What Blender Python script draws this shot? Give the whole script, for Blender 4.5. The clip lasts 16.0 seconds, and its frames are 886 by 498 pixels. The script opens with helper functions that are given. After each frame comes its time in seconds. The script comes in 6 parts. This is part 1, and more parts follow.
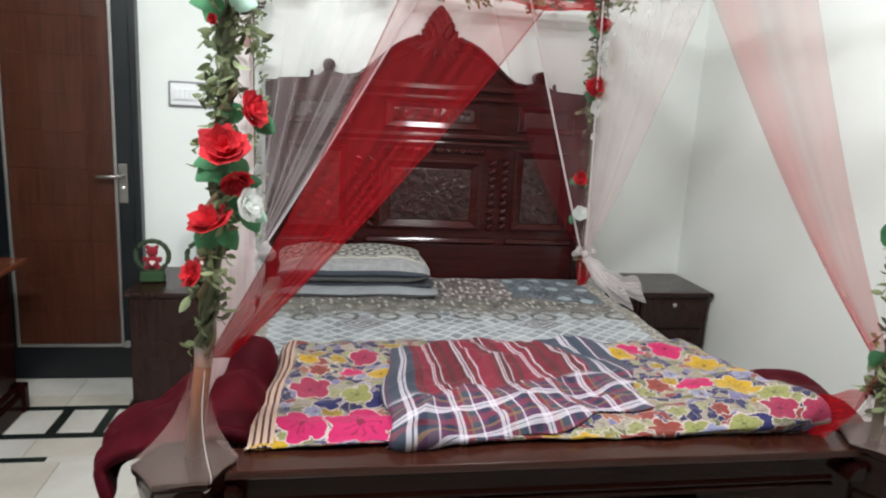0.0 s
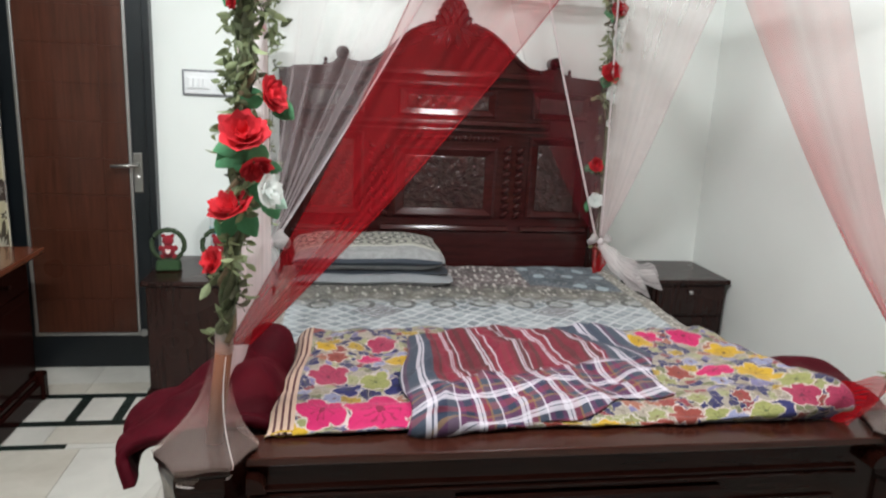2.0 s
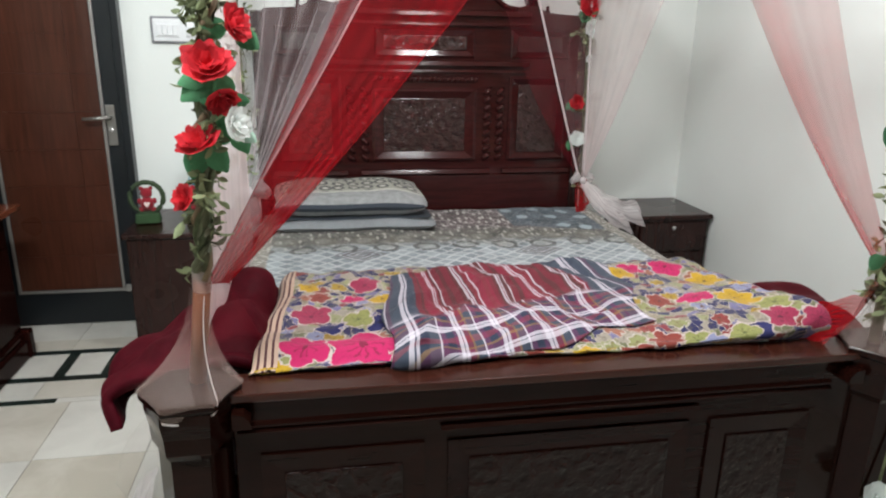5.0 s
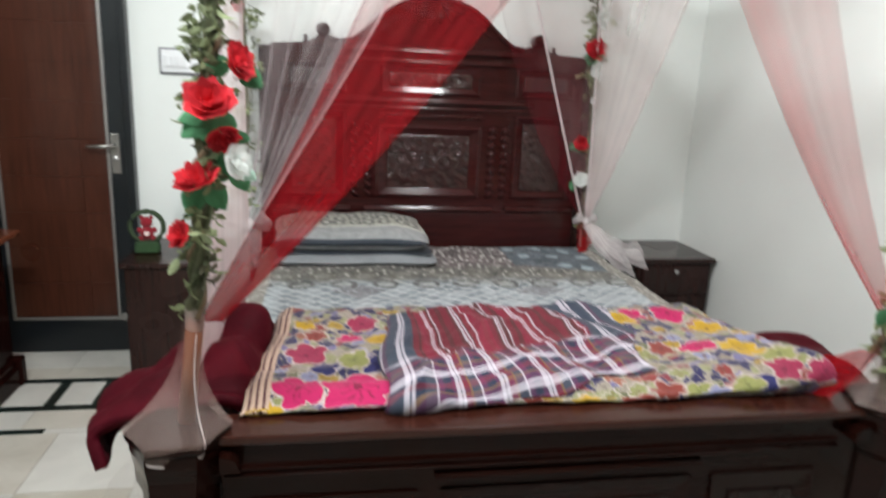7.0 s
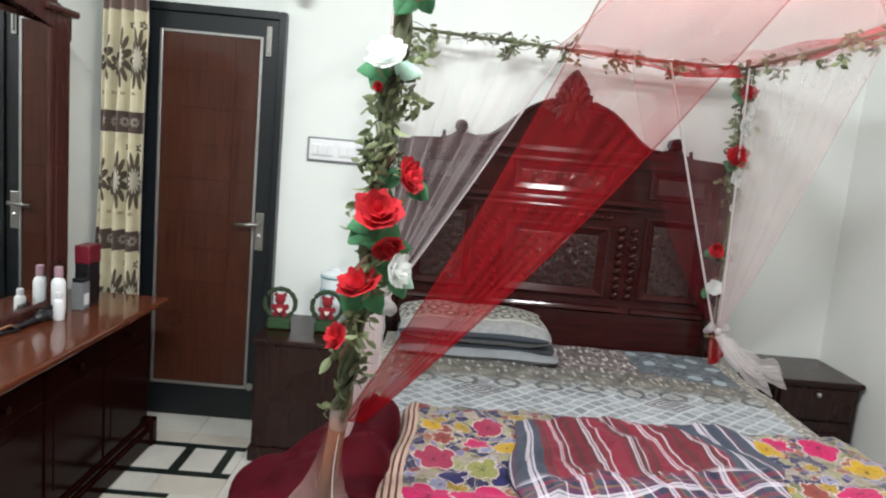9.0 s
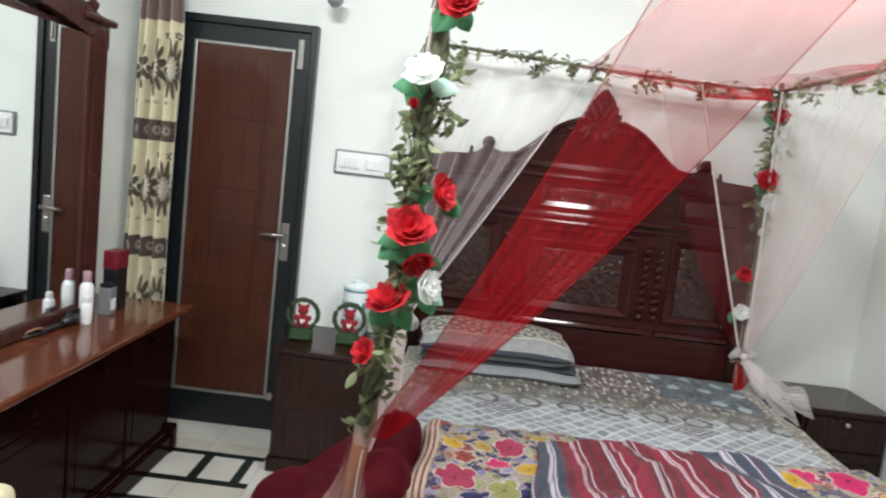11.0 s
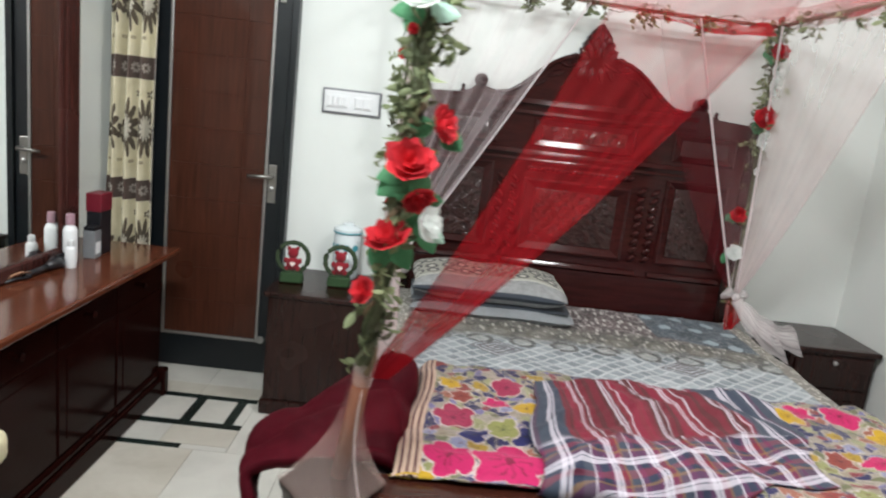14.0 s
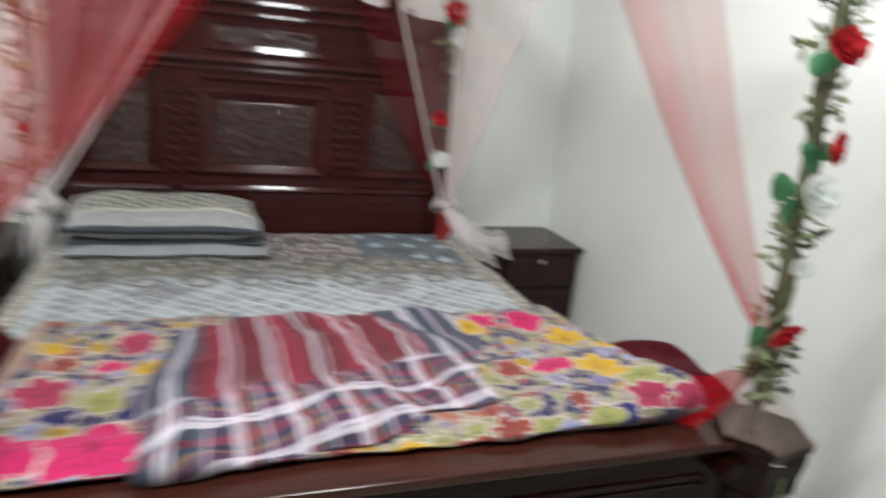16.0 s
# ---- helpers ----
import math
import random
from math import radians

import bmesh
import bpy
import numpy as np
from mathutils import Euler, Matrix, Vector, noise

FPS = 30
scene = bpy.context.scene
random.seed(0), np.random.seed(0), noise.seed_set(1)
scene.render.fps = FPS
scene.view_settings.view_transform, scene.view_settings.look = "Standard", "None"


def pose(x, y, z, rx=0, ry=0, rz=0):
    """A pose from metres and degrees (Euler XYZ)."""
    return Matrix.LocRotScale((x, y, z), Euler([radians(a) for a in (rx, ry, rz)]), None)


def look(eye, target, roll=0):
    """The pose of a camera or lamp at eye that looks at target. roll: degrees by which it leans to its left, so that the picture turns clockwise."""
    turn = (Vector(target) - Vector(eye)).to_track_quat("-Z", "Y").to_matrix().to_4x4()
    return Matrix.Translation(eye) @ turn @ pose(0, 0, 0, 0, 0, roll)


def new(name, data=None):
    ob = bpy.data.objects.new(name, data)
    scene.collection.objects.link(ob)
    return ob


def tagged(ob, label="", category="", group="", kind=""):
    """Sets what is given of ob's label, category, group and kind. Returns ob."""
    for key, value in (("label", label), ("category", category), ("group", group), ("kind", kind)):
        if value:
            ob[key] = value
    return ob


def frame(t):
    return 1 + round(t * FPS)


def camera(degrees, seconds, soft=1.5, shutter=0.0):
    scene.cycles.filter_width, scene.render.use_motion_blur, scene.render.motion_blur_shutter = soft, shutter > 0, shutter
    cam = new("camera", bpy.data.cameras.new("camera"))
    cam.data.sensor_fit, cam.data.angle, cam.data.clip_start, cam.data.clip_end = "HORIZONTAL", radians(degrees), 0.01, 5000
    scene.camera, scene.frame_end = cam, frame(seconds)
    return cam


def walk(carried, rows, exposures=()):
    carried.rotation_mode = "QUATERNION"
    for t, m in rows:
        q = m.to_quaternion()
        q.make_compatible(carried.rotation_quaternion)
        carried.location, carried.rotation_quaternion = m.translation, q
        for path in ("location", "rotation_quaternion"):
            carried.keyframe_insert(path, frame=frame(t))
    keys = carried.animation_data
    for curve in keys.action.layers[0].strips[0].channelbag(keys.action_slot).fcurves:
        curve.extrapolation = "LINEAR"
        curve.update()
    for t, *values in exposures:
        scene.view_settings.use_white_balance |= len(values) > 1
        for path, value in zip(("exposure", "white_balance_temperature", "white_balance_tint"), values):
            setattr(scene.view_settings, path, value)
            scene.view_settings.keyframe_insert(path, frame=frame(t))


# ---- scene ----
cam = camera(65.6, 16.0, soft=2.1, shutter=1.1)
PATH = [
    (0, (-0.582, 0.586, 1.529), (-0.242, 2.512, 1.114), 3.2),
    (0.5, (-0.594, 0.588, 1.529), (-0.271, 2.518, 1.116), 3.7),
    (1, (-0.61, 0.596, 1.531), (-0.317, 2.533, 1.131), 3.7),
    (1.5, (-0.612, 0.598, 1.528), (-0.309, 2.534, 1.125), 3.3),
    (2, (-0.602, 0.599, 1.518), (-0.291, 2.524, 1.071), 2.8),
    (2.5, (-0.599, 0.606, 1.51), (-0.297, 2.524, 1.03), 2.5),
    (3, (-0.587, 0.608, 1.495), (-0.256, 2.504, 0.951), 1.8),
    (3.5, (-0.579, 0.605, 1.483), (-0.241, 2.498, 0.932), 0.9),
    (6, (-0.566, 0.585, 1.464), (-0.217, 2.465, 0.877), 1.3),
    (6.5, (-0.555, 0.605, 1.477), (-0.212, 2.506, 0.961), 1.8),
    (7, (-0.564, 0.621, 1.483), (-0.225, 2.532, 0.998), 2.6),
    (7.5, (-0.639, 0.659, 1.534), (-0.579, 2.628, 1.194), 3.8),
    (8, (-0.664, 0.653, 1.55), (-0.633, 2.633, 1.263), 4.7),
    (10.5, (-0.689, 0.661, 1.553), (-0.684, 2.642, 1.274), 6.4),
    (11, (-0.696, 0.663, 1.554), (-0.724, 2.648, 1.307), 6.6),
    (11.5, (-0.702, 0.678, 1.552), (-0.78, 2.658, 1.279), 5.8),
    (12, (-0.699, 0.679, 1.549), (-0.776, 2.66, 1.284), 4.8),
    (12.5, (-0.703, 0.688, 1.554), (-0.831, 2.667, 1.291), 5.0),
    (13, (-0.675, 0.674, 1.553), (-0.669, 2.658, 1.3), 4.2),
    (13.5, (-0.643, 0.684, 1.522), (-0.564, 2.651, 1.17), 3.5),
    (14, (-0.726, 0.709, 1.526), (-0.694, 2.669, 1.127), 6.6),
    (14.5, (-0.813, 0.747, 1.511), (-0.647, 2.702, 1.125), 4.9),
    (15, (-0.698, 0.804, 1.488), (-0.291, 2.704, 1.014), 4.8),
    (15.5, (-0.464, 0.871, 1.504), (0.043, 2.754, 1.06), 5.7),
    (15.7, (-0.4, 0.9, 1.492), (0.117, 2.768, 1.002), 4.8),
    (16, (-0.288, 0.994, 1.456), (0.368, 2.806, 0.92), 5.4),
]
walk(cam, [(t, look(eye, target, roll)) for t, eye, target, roll in PATH])

# ---------------------------------------------------------------- light
world = bpy.data.worlds.new("room_world")
world.use_nodes = True
world.node_tree.nodes["Background"].inputs[0].default_value = (0.9, 0.95, 1.0, 1)
world.node_tree.nodes["Background"].inputs[1].default_value = 0.03
scene.world = world


def area_lamp(name, m, sx, sy, watts, colour):
    data = bpy.data.lights.new(name, "AREA")
    data.shape, data.size, data.size_y = "RECTANGLE", sx, sy
    data.energy, data.color = watts, colour
    ob = new(name, data)
    ob.matrix_world = m
    return ob


# an unseen tube added on the ceiling beside the bed to brighten the walls, and a small panel in the ceiling over the
# foot of the bed
area_lamp("added_tube_light", look((-1.15, 1.40, 2.82), (-0.7, 3.9, 0.9)), 0.9, 0.10, 62, (0.935, 0.985, 1.0))
area_lamp("ceiling_lamp", pose(0.26, 2.30, 2.86), 0.30, 0.30, 43, (0.95, 0.98, 0.99))


# ---------------------------------------------------------------- shader kit
class Tree:
    """A short hand for node materials."""

    def __init__(self, name):
        self.mat = bpy.data.materials.new(name)
        self.mat.use_nodes = True
        self.t = self.mat.node_tree
        self.b = self.t.nodes["Principled BSDF"]
        self.out = self.t.nodes["Material Output"]

    def put(self, value, socket):
        if isinstance(value, bpy.types.NodeSocket):
            self.t.links.new(value, socket)
        elif isinstance(value, (tuple, list)):
            socket.default_value = (*value, 1) if len(value) == 3 and socket.type == "RGBA" else value
        elif value is not None:
            socket.default_value = value

    def node(self, kind, **fields):
        n = self.t.nodes.new(kind)
        for k, v in fields.items():
            setattr(n, k, v)
        return n

    def m(self, op, a, b=None, c=None, clamp=False):
        n = self.node("ShaderNodeMath", operation=op, use_clamp=clamp)
        for i, v in enumerate((a, b, c)):
            self.put(v, n.inputs[i])
        return n.outputs[0]

    def mix(self, f, a, b, blend="MIX"):
        n = self.node("ShaderNodeMix", data_type="RGBA", blend_type=blend)
        self.put(f, n.inputs[0]), self.put(a, n.inputs[6]), self.put(b, n.inputs[7])
        return n.outputs[2]

    def ramp(self, f, stops, mode="LINEAR"):
        n = self.node("ShaderNodeValToRGB")
        n.color_ramp.interpolation = mode
        while len(n.color_ramp.elements) < len(stops):
            n.color_ramp.elements.new(0.5)
        for e, (p, c) in zip(n.color_ramp.elements, stops):
            e.position, e.color = p, (*c, 1)
        self.put(f, n.inputs[0])
        return n.outputs[0]

    def coord(self, which="Object"):
        return self.node("ShaderNodeTexCoord").outputs[which]

    def mapped(self, v, scale=(1, 1, 1), turn=(0, 0, 0), shift=(0, 0, 0)):
        n = self.node("ShaderNodeMapping")
        self.put(v, n.inputs[0])
        n.inputs["Scale"].default_value, n.inputs["Rotation"].default_value, n.inputs["Location"].default_value = scale, turn, shift
        return n.outputs[0]

    def noise(self, v, scale, detail=3.0, rough=0.55, out=0):
        n = self.node("ShaderNodeTexNoise")
        self.put(v, n.inputs["Vector"])
        n.inputs["Scale"].default_value, n.inputs["Detail"].default_value, n.inputs["Roughness"].default_value = scale, detail, rough
        return n.outputs[out]

    def voronoi(self, v, scale, feature="F1", out="Distance", rand=1.0, dims="3D"):
        n = self.node("ShaderNodeTexVoronoi", feature=feature, voronoi_dimensions=dims)
        self.put(v, n.inputs["Vector"])
        n.inputs["Scale"].default_value, n.inputs["Randomness"].default_value = scale, rand
        return n.outputs[out] if out else n

    def split(self, v):
        n = self.node("ShaderNodeSeparateXYZ")
        self.put(v, n.inputs[0])
        return n.outputs

    def wobble(self, v, scale, amount):
        c = self.noise(v, scale, 2.0, out=1)
        s = self.node("ShaderNodeVectorMath", operation="MULTIPLY_ADD")
        self.put(c, s.inputs[0])
        s.inputs[1].default_value = (amount,) * 3
        o = self.node("ShaderNodeVectorMath", operation="SUBTRACT")
        self.put(v, s.inputs[2])
        self.put(s.outputs[0], o.inputs[0])
        o.inputs[1].default_value = (amount / 2,) * 3
        return o.outputs[0]

    def bump(self, height, strength, dist=0.01):
        n = self.node("ShaderNodeBump")
        n.inputs["Strength"].default_value, n.inputs["Distance"].default_value = strength, dist
        self.put(height, n.inputs["Height"])
        self.put(n.outputs[0], self.b.inputs["Normal"])

    def done(self, colour, rough=0.5, metal=0.0, coat=0.0, sheen=0.0, spec=0.5):
        self.b.inputs["Specular IOR Level"].default_value = spec
        self.put(colour, self.b.inputs["Base Color"])
        self.put(rough, self.b.inputs["Roughness"])
        self.put(metal, self.b.inputs["Metallic"])
        self.b.inputs["Coat Weight"].default_value = coat
        self.b.inputs["Coat Roughness"].default_value = 0.06
        self.b.inputs["Sheen Weight"].default_value = sheen
        return self.mat


def surface(name, colour, rough=0.5, metal=0.0, vary=0.15, scale=6.0, fine=60.0, bump=0.1, coat=0.0, sheen=0.0, per=0.0, island=0.0):
    """A plain surface with stains, grain and a little relief."""
    k = Tree(name)
    v = k.coord()
    big, small = k.noise(v, scale, 3), k.noise(v, fine, 4)
    both = k.m("ADD", k.m("MULTIPLY", big, 0.6), k.m("MULTIPLY", small, 0.4))
    if per:
        both = k.m("ADD", both, k.m("MULTIPLY", k.m("SUBTRACT", k.node("ShaderNodeObjectInfo").outputs["Random"], 0.5), per))
    if island:
        both = k.m("ADD", both, k.m("MULTIPLY", k.m("SUBTRACT", k.node("ShaderNodeNewGeometry").outputs["Random Per Island"], 0.5), island))
    lo, hi = tuple(c * (1 - vary) for c in colour), tuple(min(1, c * (1 + vary)) for c in colour)
    col = k.ramp(both, [(0.25, lo), (0.75, hi)])
    k.bump(small, bump, 0.004)
    r = k.m("MULTIPLY_ADD", big, 0.16, rough - 0.08)
    return k.done(col, r, metal, coat, sheen)


def silk(name, colour, through_light=0.4, vary=0.2, scale=30.0, per=0.0, island=0.0):
    """Thin matt cloth of petals and leaves, through which some light passes."""
    k = Tree(name)
    v = k.coord()
    f = k.m("ADD", k.m("MULTIPLY", k.noise(v, scale, 3), 0.7), k.m("MULTIPLY", k.noise(v, 160, 2), 0.3))
    f = k.m("ADD", f, k.m("MULTIPLY", k.m("SUBTRACT", k.node("ShaderNodeObjectInfo").outputs["Random"], 0.5), per))
    f = k.m("ADD", f, k.m("MULTIPLY", k.m("SUBTRACT", k.node("ShaderNodeNewGeometry").outputs["Random Per Island"], 0.5), island))
    col = k.ramp(f, [(0.2, tuple(c * (1 - vary) for c in colour)), (0.8, tuple(min(1, c * (1 + vary)) for c in colour))])
    k.bump(k.noise(v, 120, 3), 0.2, 0.003)
    k.done(col, 0.7, spec=0.2)
    glow, mix = k.node("ShaderNodeBsdfTranslucent"), k.node("ShaderNodeMixShader")
    k.put(col, glow.inputs[0])
    mix.inputs[0].default_value = through_light
    k.put(k.b.outputs[0], mix.inputs[1]), k.put(glow.outputs[0], mix.inputs[2])
    k.put(mix.outputs[0], k.out.inputs[0])
    return k.mat


def wood(name, dark, light, rough=0.28, coat=0.5, stretch=(9, 9, 0.9), bump=0.05, spec=0.24):
    k = Tree(name)
    v = k.mapped(k.coord(), stretch)
    grain = k.noise(k.wobble(v, 1.3, 0.6), 5, 5, 0.6)
    wide = k.noise(k.coord(), 2.2, 2)
    f = k.m("ADD", k.m("MULTIPLY", grain, 0.7), k.m("MULTIPLY", wide, 0.3))
    col = k.ramp(f, [(0.3, dark), (0.72, light)])
    k.bump(grain, bump, 0.003)
    return k.done(col, k.m("MULTIPLY_ADD", wide, 0.15, rough - 0.07), 0, coat, spec=spec)


def gauze(name, colour, top, low, ridge=0.2, folds=9.0, edge=0.22, crisp=3.0, band=None, grow=0.9):
    """Fine net, mostly see-through: u runs across the cloth, v down to where it is gathered and lies closer; folds stack into ridges."""
    k = Tree(name)
    u, w, _ = k.split(k.coord("UV"))
    row = k.node("ShaderNodeCombineXYZ")
    k.put(k.m("MULTIPLY", u, folds), row.inputs[0])
    k.put(k.m("MULTIPLY", w, 0.5), row.inputs[1])
    f1 = k.noise(row.outputs[0], 1.0, 1.2, 0.5)
    f2 = k.noise(k.coord(), 5.0, 3)
    sharp = k.m("POWER", k.m("SUBTRACT", 1.0, k.m("MULTIPLY", k.m("ABSOLUTE", k.m("SUBTRACT", f1, 0.5)), crisp), clamp=True), 2.0)
    fall = k.m("POWER", w, grow)
    thick = k.m("MULTIPLY_ADD", fall, low - top, top)
    thick = k.m("ADD", thick, k.m("MULTIPLY", k.m("SUBTRACT", f1, 0.5), ridge * 1.4))
    thick = k.m("ADD", thick, k.m("MULTIPLY", sharp, k.m("MULTIPLY_ADD", w, 0.7 * ridge, 0.3 * ridge)))
    thick = k.m("ADD", thick, k.m("MULTIPLY", k.m("SUBTRACT", f2, 0.5), 0.12))
    if band:
        thick = k.m("ADD", thick, k.m("MULTIPLY", k.m("DIVIDE", k.m("SUBTRACT", u, band[0]), band[1] - band[0], clamp=True), k.m("MULTIPLY", fall, band[2])))
    hem = k.m("LESS_THAN", k.m("MINIMUM", u, k.m("SUBTRACT", 1.0, u)), 0.010)
    thick = k.m("ADD", thick, k.m("MULTIPLY", hem, edge))
    thick = k.m("MAXIMUM", k.m("MINIMUM", thick, 0.94), 0.03)
    diff, trans, clear, both, mix = (k.node("ShaderNode" + n) for n in ("BsdfDiffuse", "BsdfTranslucent", "BsdfTransparent", "MixShader", "MixShader"))
    col = k.mix(f2, tuple(c * 0.85 for c in colour), colour)
    k.put(col, diff.inputs[0]), k.put(col, trans.inputs[0])
    both.inputs[0].default_value = 0.45
    k.put(diff.outputs[0], both.inputs[1]), k.put(trans.outputs[0], both.inputs[2])
    k.put(thick, mix.inputs[0]), k.put(clear.outputs[0], mix.inputs[1]), k.put(both.outputs[0], mix.inputs[2])
    k.put(mix.outputs[0], k.out.inputs[0])
    return k.mat


def floral():
    """Quilt cotton: scraps of leaves in navy, khaki and beige, small blossoms, and large blossoms at their places on the cloth (metres)."""
    k = Tree("floral_quilt_cotton")
    uv = k.coord("UV")
    vary = k.wobble(k.wobble(uv, 26, 0.030), 95, 0.013)
    vx, vy, _ = k.split(vary)
    g = k.voronoi(vary, 36, out=None, dims="2D")
    gcol = k.ramp(k.split(g.outputs["Color"])[0], [(0, (0.020, 0.020, 0.12)), (0.30, (0.40, 0.34, 0.24)), (0.44, (0.20, 0.21, 0.10)), (0.54, (0.46, 0.41, 0.33)),
                                                  (0.70, (0.30, 0.040, 0.060)), (0.76, (0.42, 0.43, 0.22)), (0.88, (0.24, 0.22, 0.42)), (0.94, (0.020, 0.020, 0.12))], "CONSTANT")
    vein = k.m("GREATER_THAN", k.noise(vary, 60, 3), 0.56)
    gcol = k.mix(k.m("MULTIPLY", vein, 0.45), gcol, (0.16, 0.14, 0.09))
    edge = k.voronoi(vary, 36, "DISTANCE_TO_EDGE", dims="2D")
    col = k.mix(k.m("LESS_THAN", edge, 0.035), gcol, (0.60, 0.53, 0.45))

    def scatter(col, scale, size, stops, petals, gate):
        n = k.voronoi(vary, scale, out=None, dims="2D", rand=0.8)
        d = k.node("ShaderNodeVectorMath", operation="SUBTRACT")
        k.put(vary, d.inputs[0])
        k.put(n.outputs["Position"], d.inputs[1])
        x, y, _ = k.split(d.outputs[0])
        r = k.m("MULTIPLY", k.m("SQRT", k.m("ADD", k.m("MULTIPLY", x, x), k.m("MULTIPLY", y, y))), scale)
        cr, cg, cb = k.split(n.outputs["Color"])
        lobe = k.m("ABSOLUTE", k.m("SINE", k.m("ADD", k.m("MULTIPLY", k.m("ARCTAN2", y, x), petals / 2), k.m("MULTIPLY", cr, 6))))
        rad = k.m("MULTIPLY", k.m("MULTIPLY_ADD", lobe, 0.14, 0.30), k.m("MULTIPLY_ADD", cb, 0.35, size))
        on = k.m("LESS_THAN", cg, gate)
        inside = k.m("MULTIPLY", k.m("LESS_THAN", r, rad), on)
        col = k.mix(k.m("MULTIPLY", k.m("LESS_THAN", r, k.m("ADD", rad, 0.055)), on), col, (0.74, 0.68, 0.60))
        col = k.mix(inside, col, k.mix(k.m("MULTIPLY", vein, 0.4), k.ramp(cr, stops, "CONSTANT"), (0.20, 0.10, 0.05)))
        return k.mix(k.m("MULTIPLY", k.m("LESS_THAN", r, 0.06), inside), col, (0.14, 0.05, 0.03))

    col = scatter(col, 14.0, 0.80, [(0, (0.52, 0.34, 0.03)), (0.22, (0.34, 0.05, 0.045)), (0.40, (0.34, 0.36, 0.55)), (0.55, (0.36, 0.38, 0.15)), (0.78, (0.45, 0.16, 0.10))], 6, 0.55)

    def blossom(col, x, y, r, paint, deep, petals, turn):
        dx, dy = k.m("SUBTRACT", vx, x), k.m("SUBTRACT", vy, y)
        d = k.m("SQRT", k.m("ADD", k.m("MULTIPLY", dx, dx), k.m("MULTIPLY", dy, dy)))
        a = k.m("ARCTAN2", dy, dx)
        rad = k.m("MULTIPLY_ADD", k.m("ABSOLUTE", k.m("SINE", k.m("MULTIPLY_ADD", a, petals / 2, turn))), 0.34 * r, 0.72 * r)
        col = k.mix(k.m("LESS_THAN", d, k.m("ADD", rad, 0.0045)), col, (0.78, 0.66, 0.60))
        inside = k.m("LESS_THAN", d, rad)
        # streaks that run out from the middle
        ray = k.m("GREATER_THAN", k.m("SINE", k.m("MULTIPLY_ADD", a, petals * 2.0, k.m("MULTIPLY", d, 60))), 0.72)
        tone = k.mix(k.m("MULTIPLY", k.m("MULTIPLY", ray, k.m("LESS_THAN", d, 0.55 * r)), 0.7), paint, deep)
        tone = k.mix(k.m("MULTIPLY", vein, 0.22), tone, deep)
        col = k.mix(inside, col, tone)
        return k.mix(k.m("LESS_THAN", d, 0.13 * r), col, deep)

    magenta, yellow, rose, rust, navy, lilac, olive = (0.72, 0.006, 0.15), (0.74, 0.46, 0.015), (0.46, 0.03, 0.10), (0.34, 0.055, 0.035), (0.018, 0.02, 0.16), (0.36, 0.38, 0.60), (0.40, 0.42, 0.13)
    for spots, paint, deep, petals in (
            (((0.60, 0.07, 0.05), (0.33, 0.04, 0.035), (-0.43, 0.30, 0.05), (-0.57, 0.30, 0.04), (0.20, 0.33, 0.05)), navy, (0.010, 0.010, 0.06), 4),
            (((0.42, 0.075, 0.045), (0.56, 0.075, 0.045), (-0.49, 0.33, 0.045), (0.72, 0.20, 0.05)), olive, (0.15, 0.17, 0.05), 4),
            (((0.47, 0.055, 0.042), (0.80, 0.30, 0.04)), lilac, (0.10, 0.08, 0.25), 5),
            (((-0.03, 0.05, 0.040), (0.24, 0.045, 0.042), (0.33, 0.085, 0.048), (0.46, 0.36, 0.04), (-0.62, 0.52, 0.035)), rust, (0.12, 0.015, 0.02), 6),
            (((-0.629, 0.40, 0.060), (0.69, 0.125, 0.048), (0.79, 0.085, 0.050), (-0.47, 0.62, 0.05)), rose, (0.20, 0.01, 0.05), 5),
            (((-0.715, 0.065, 0.050), (-0.42, 0.46, 0.045), (0.10, 0.045, 0.048), (0.67, 0.29, 0.062), (0.443, 0.64, 0.045), (0.70, 0.54, 0.060), (0.77, 0.42, 0.045), (-0.66, 0.60, 0.035)), yellow, (0.22, 0.12, 0.01), 6),
            (((-0.640, 0.158, 0.068), (-0.490, 0.150, 0.098), (-0.513, 0.505, 0.040), (0.565, 0.337, 0.052), (0.645, 0.68, 0.060), (0.512, 0.70, 0.052)), magenta, (0.28, 0.0, 0.05), 5)):
        for n, (x, y, r) in enumerate(spots):
            col = blossom(col, x, y, r, paint, deep, petals, n * 1.3)
    col = k.mix(1.0, col, (0.62, 0.61, 0.62), "MULTIPLY")
    k.bump(k.m("ADD", k.m("MULTIPLY", k.noise(uv, 22, 2), 2.0), k.noise(uv, 300, 2)), 0.22, 0.004)
    return k.done(col, 0.85, sheen=0.12)


def striped():
    k = Tree("striped_border_cotton")
    uv = k.coord("UV")
    u, w, _ = k.split(k.wobble(uv, 20, 0.004))
    col = k.ramp(k.m("FRACT", k.m("MULTIPLY", u, 46)), [(0, (0.48, 0.34, 0.26)), (0.62, (0.06, 0.012, 0.018))], "CONSTANT")
    k.bump(k.noise(uv, 300, 2), 0.15, 0.002)
    return k.done(col, 0.85, sheen=0.1)


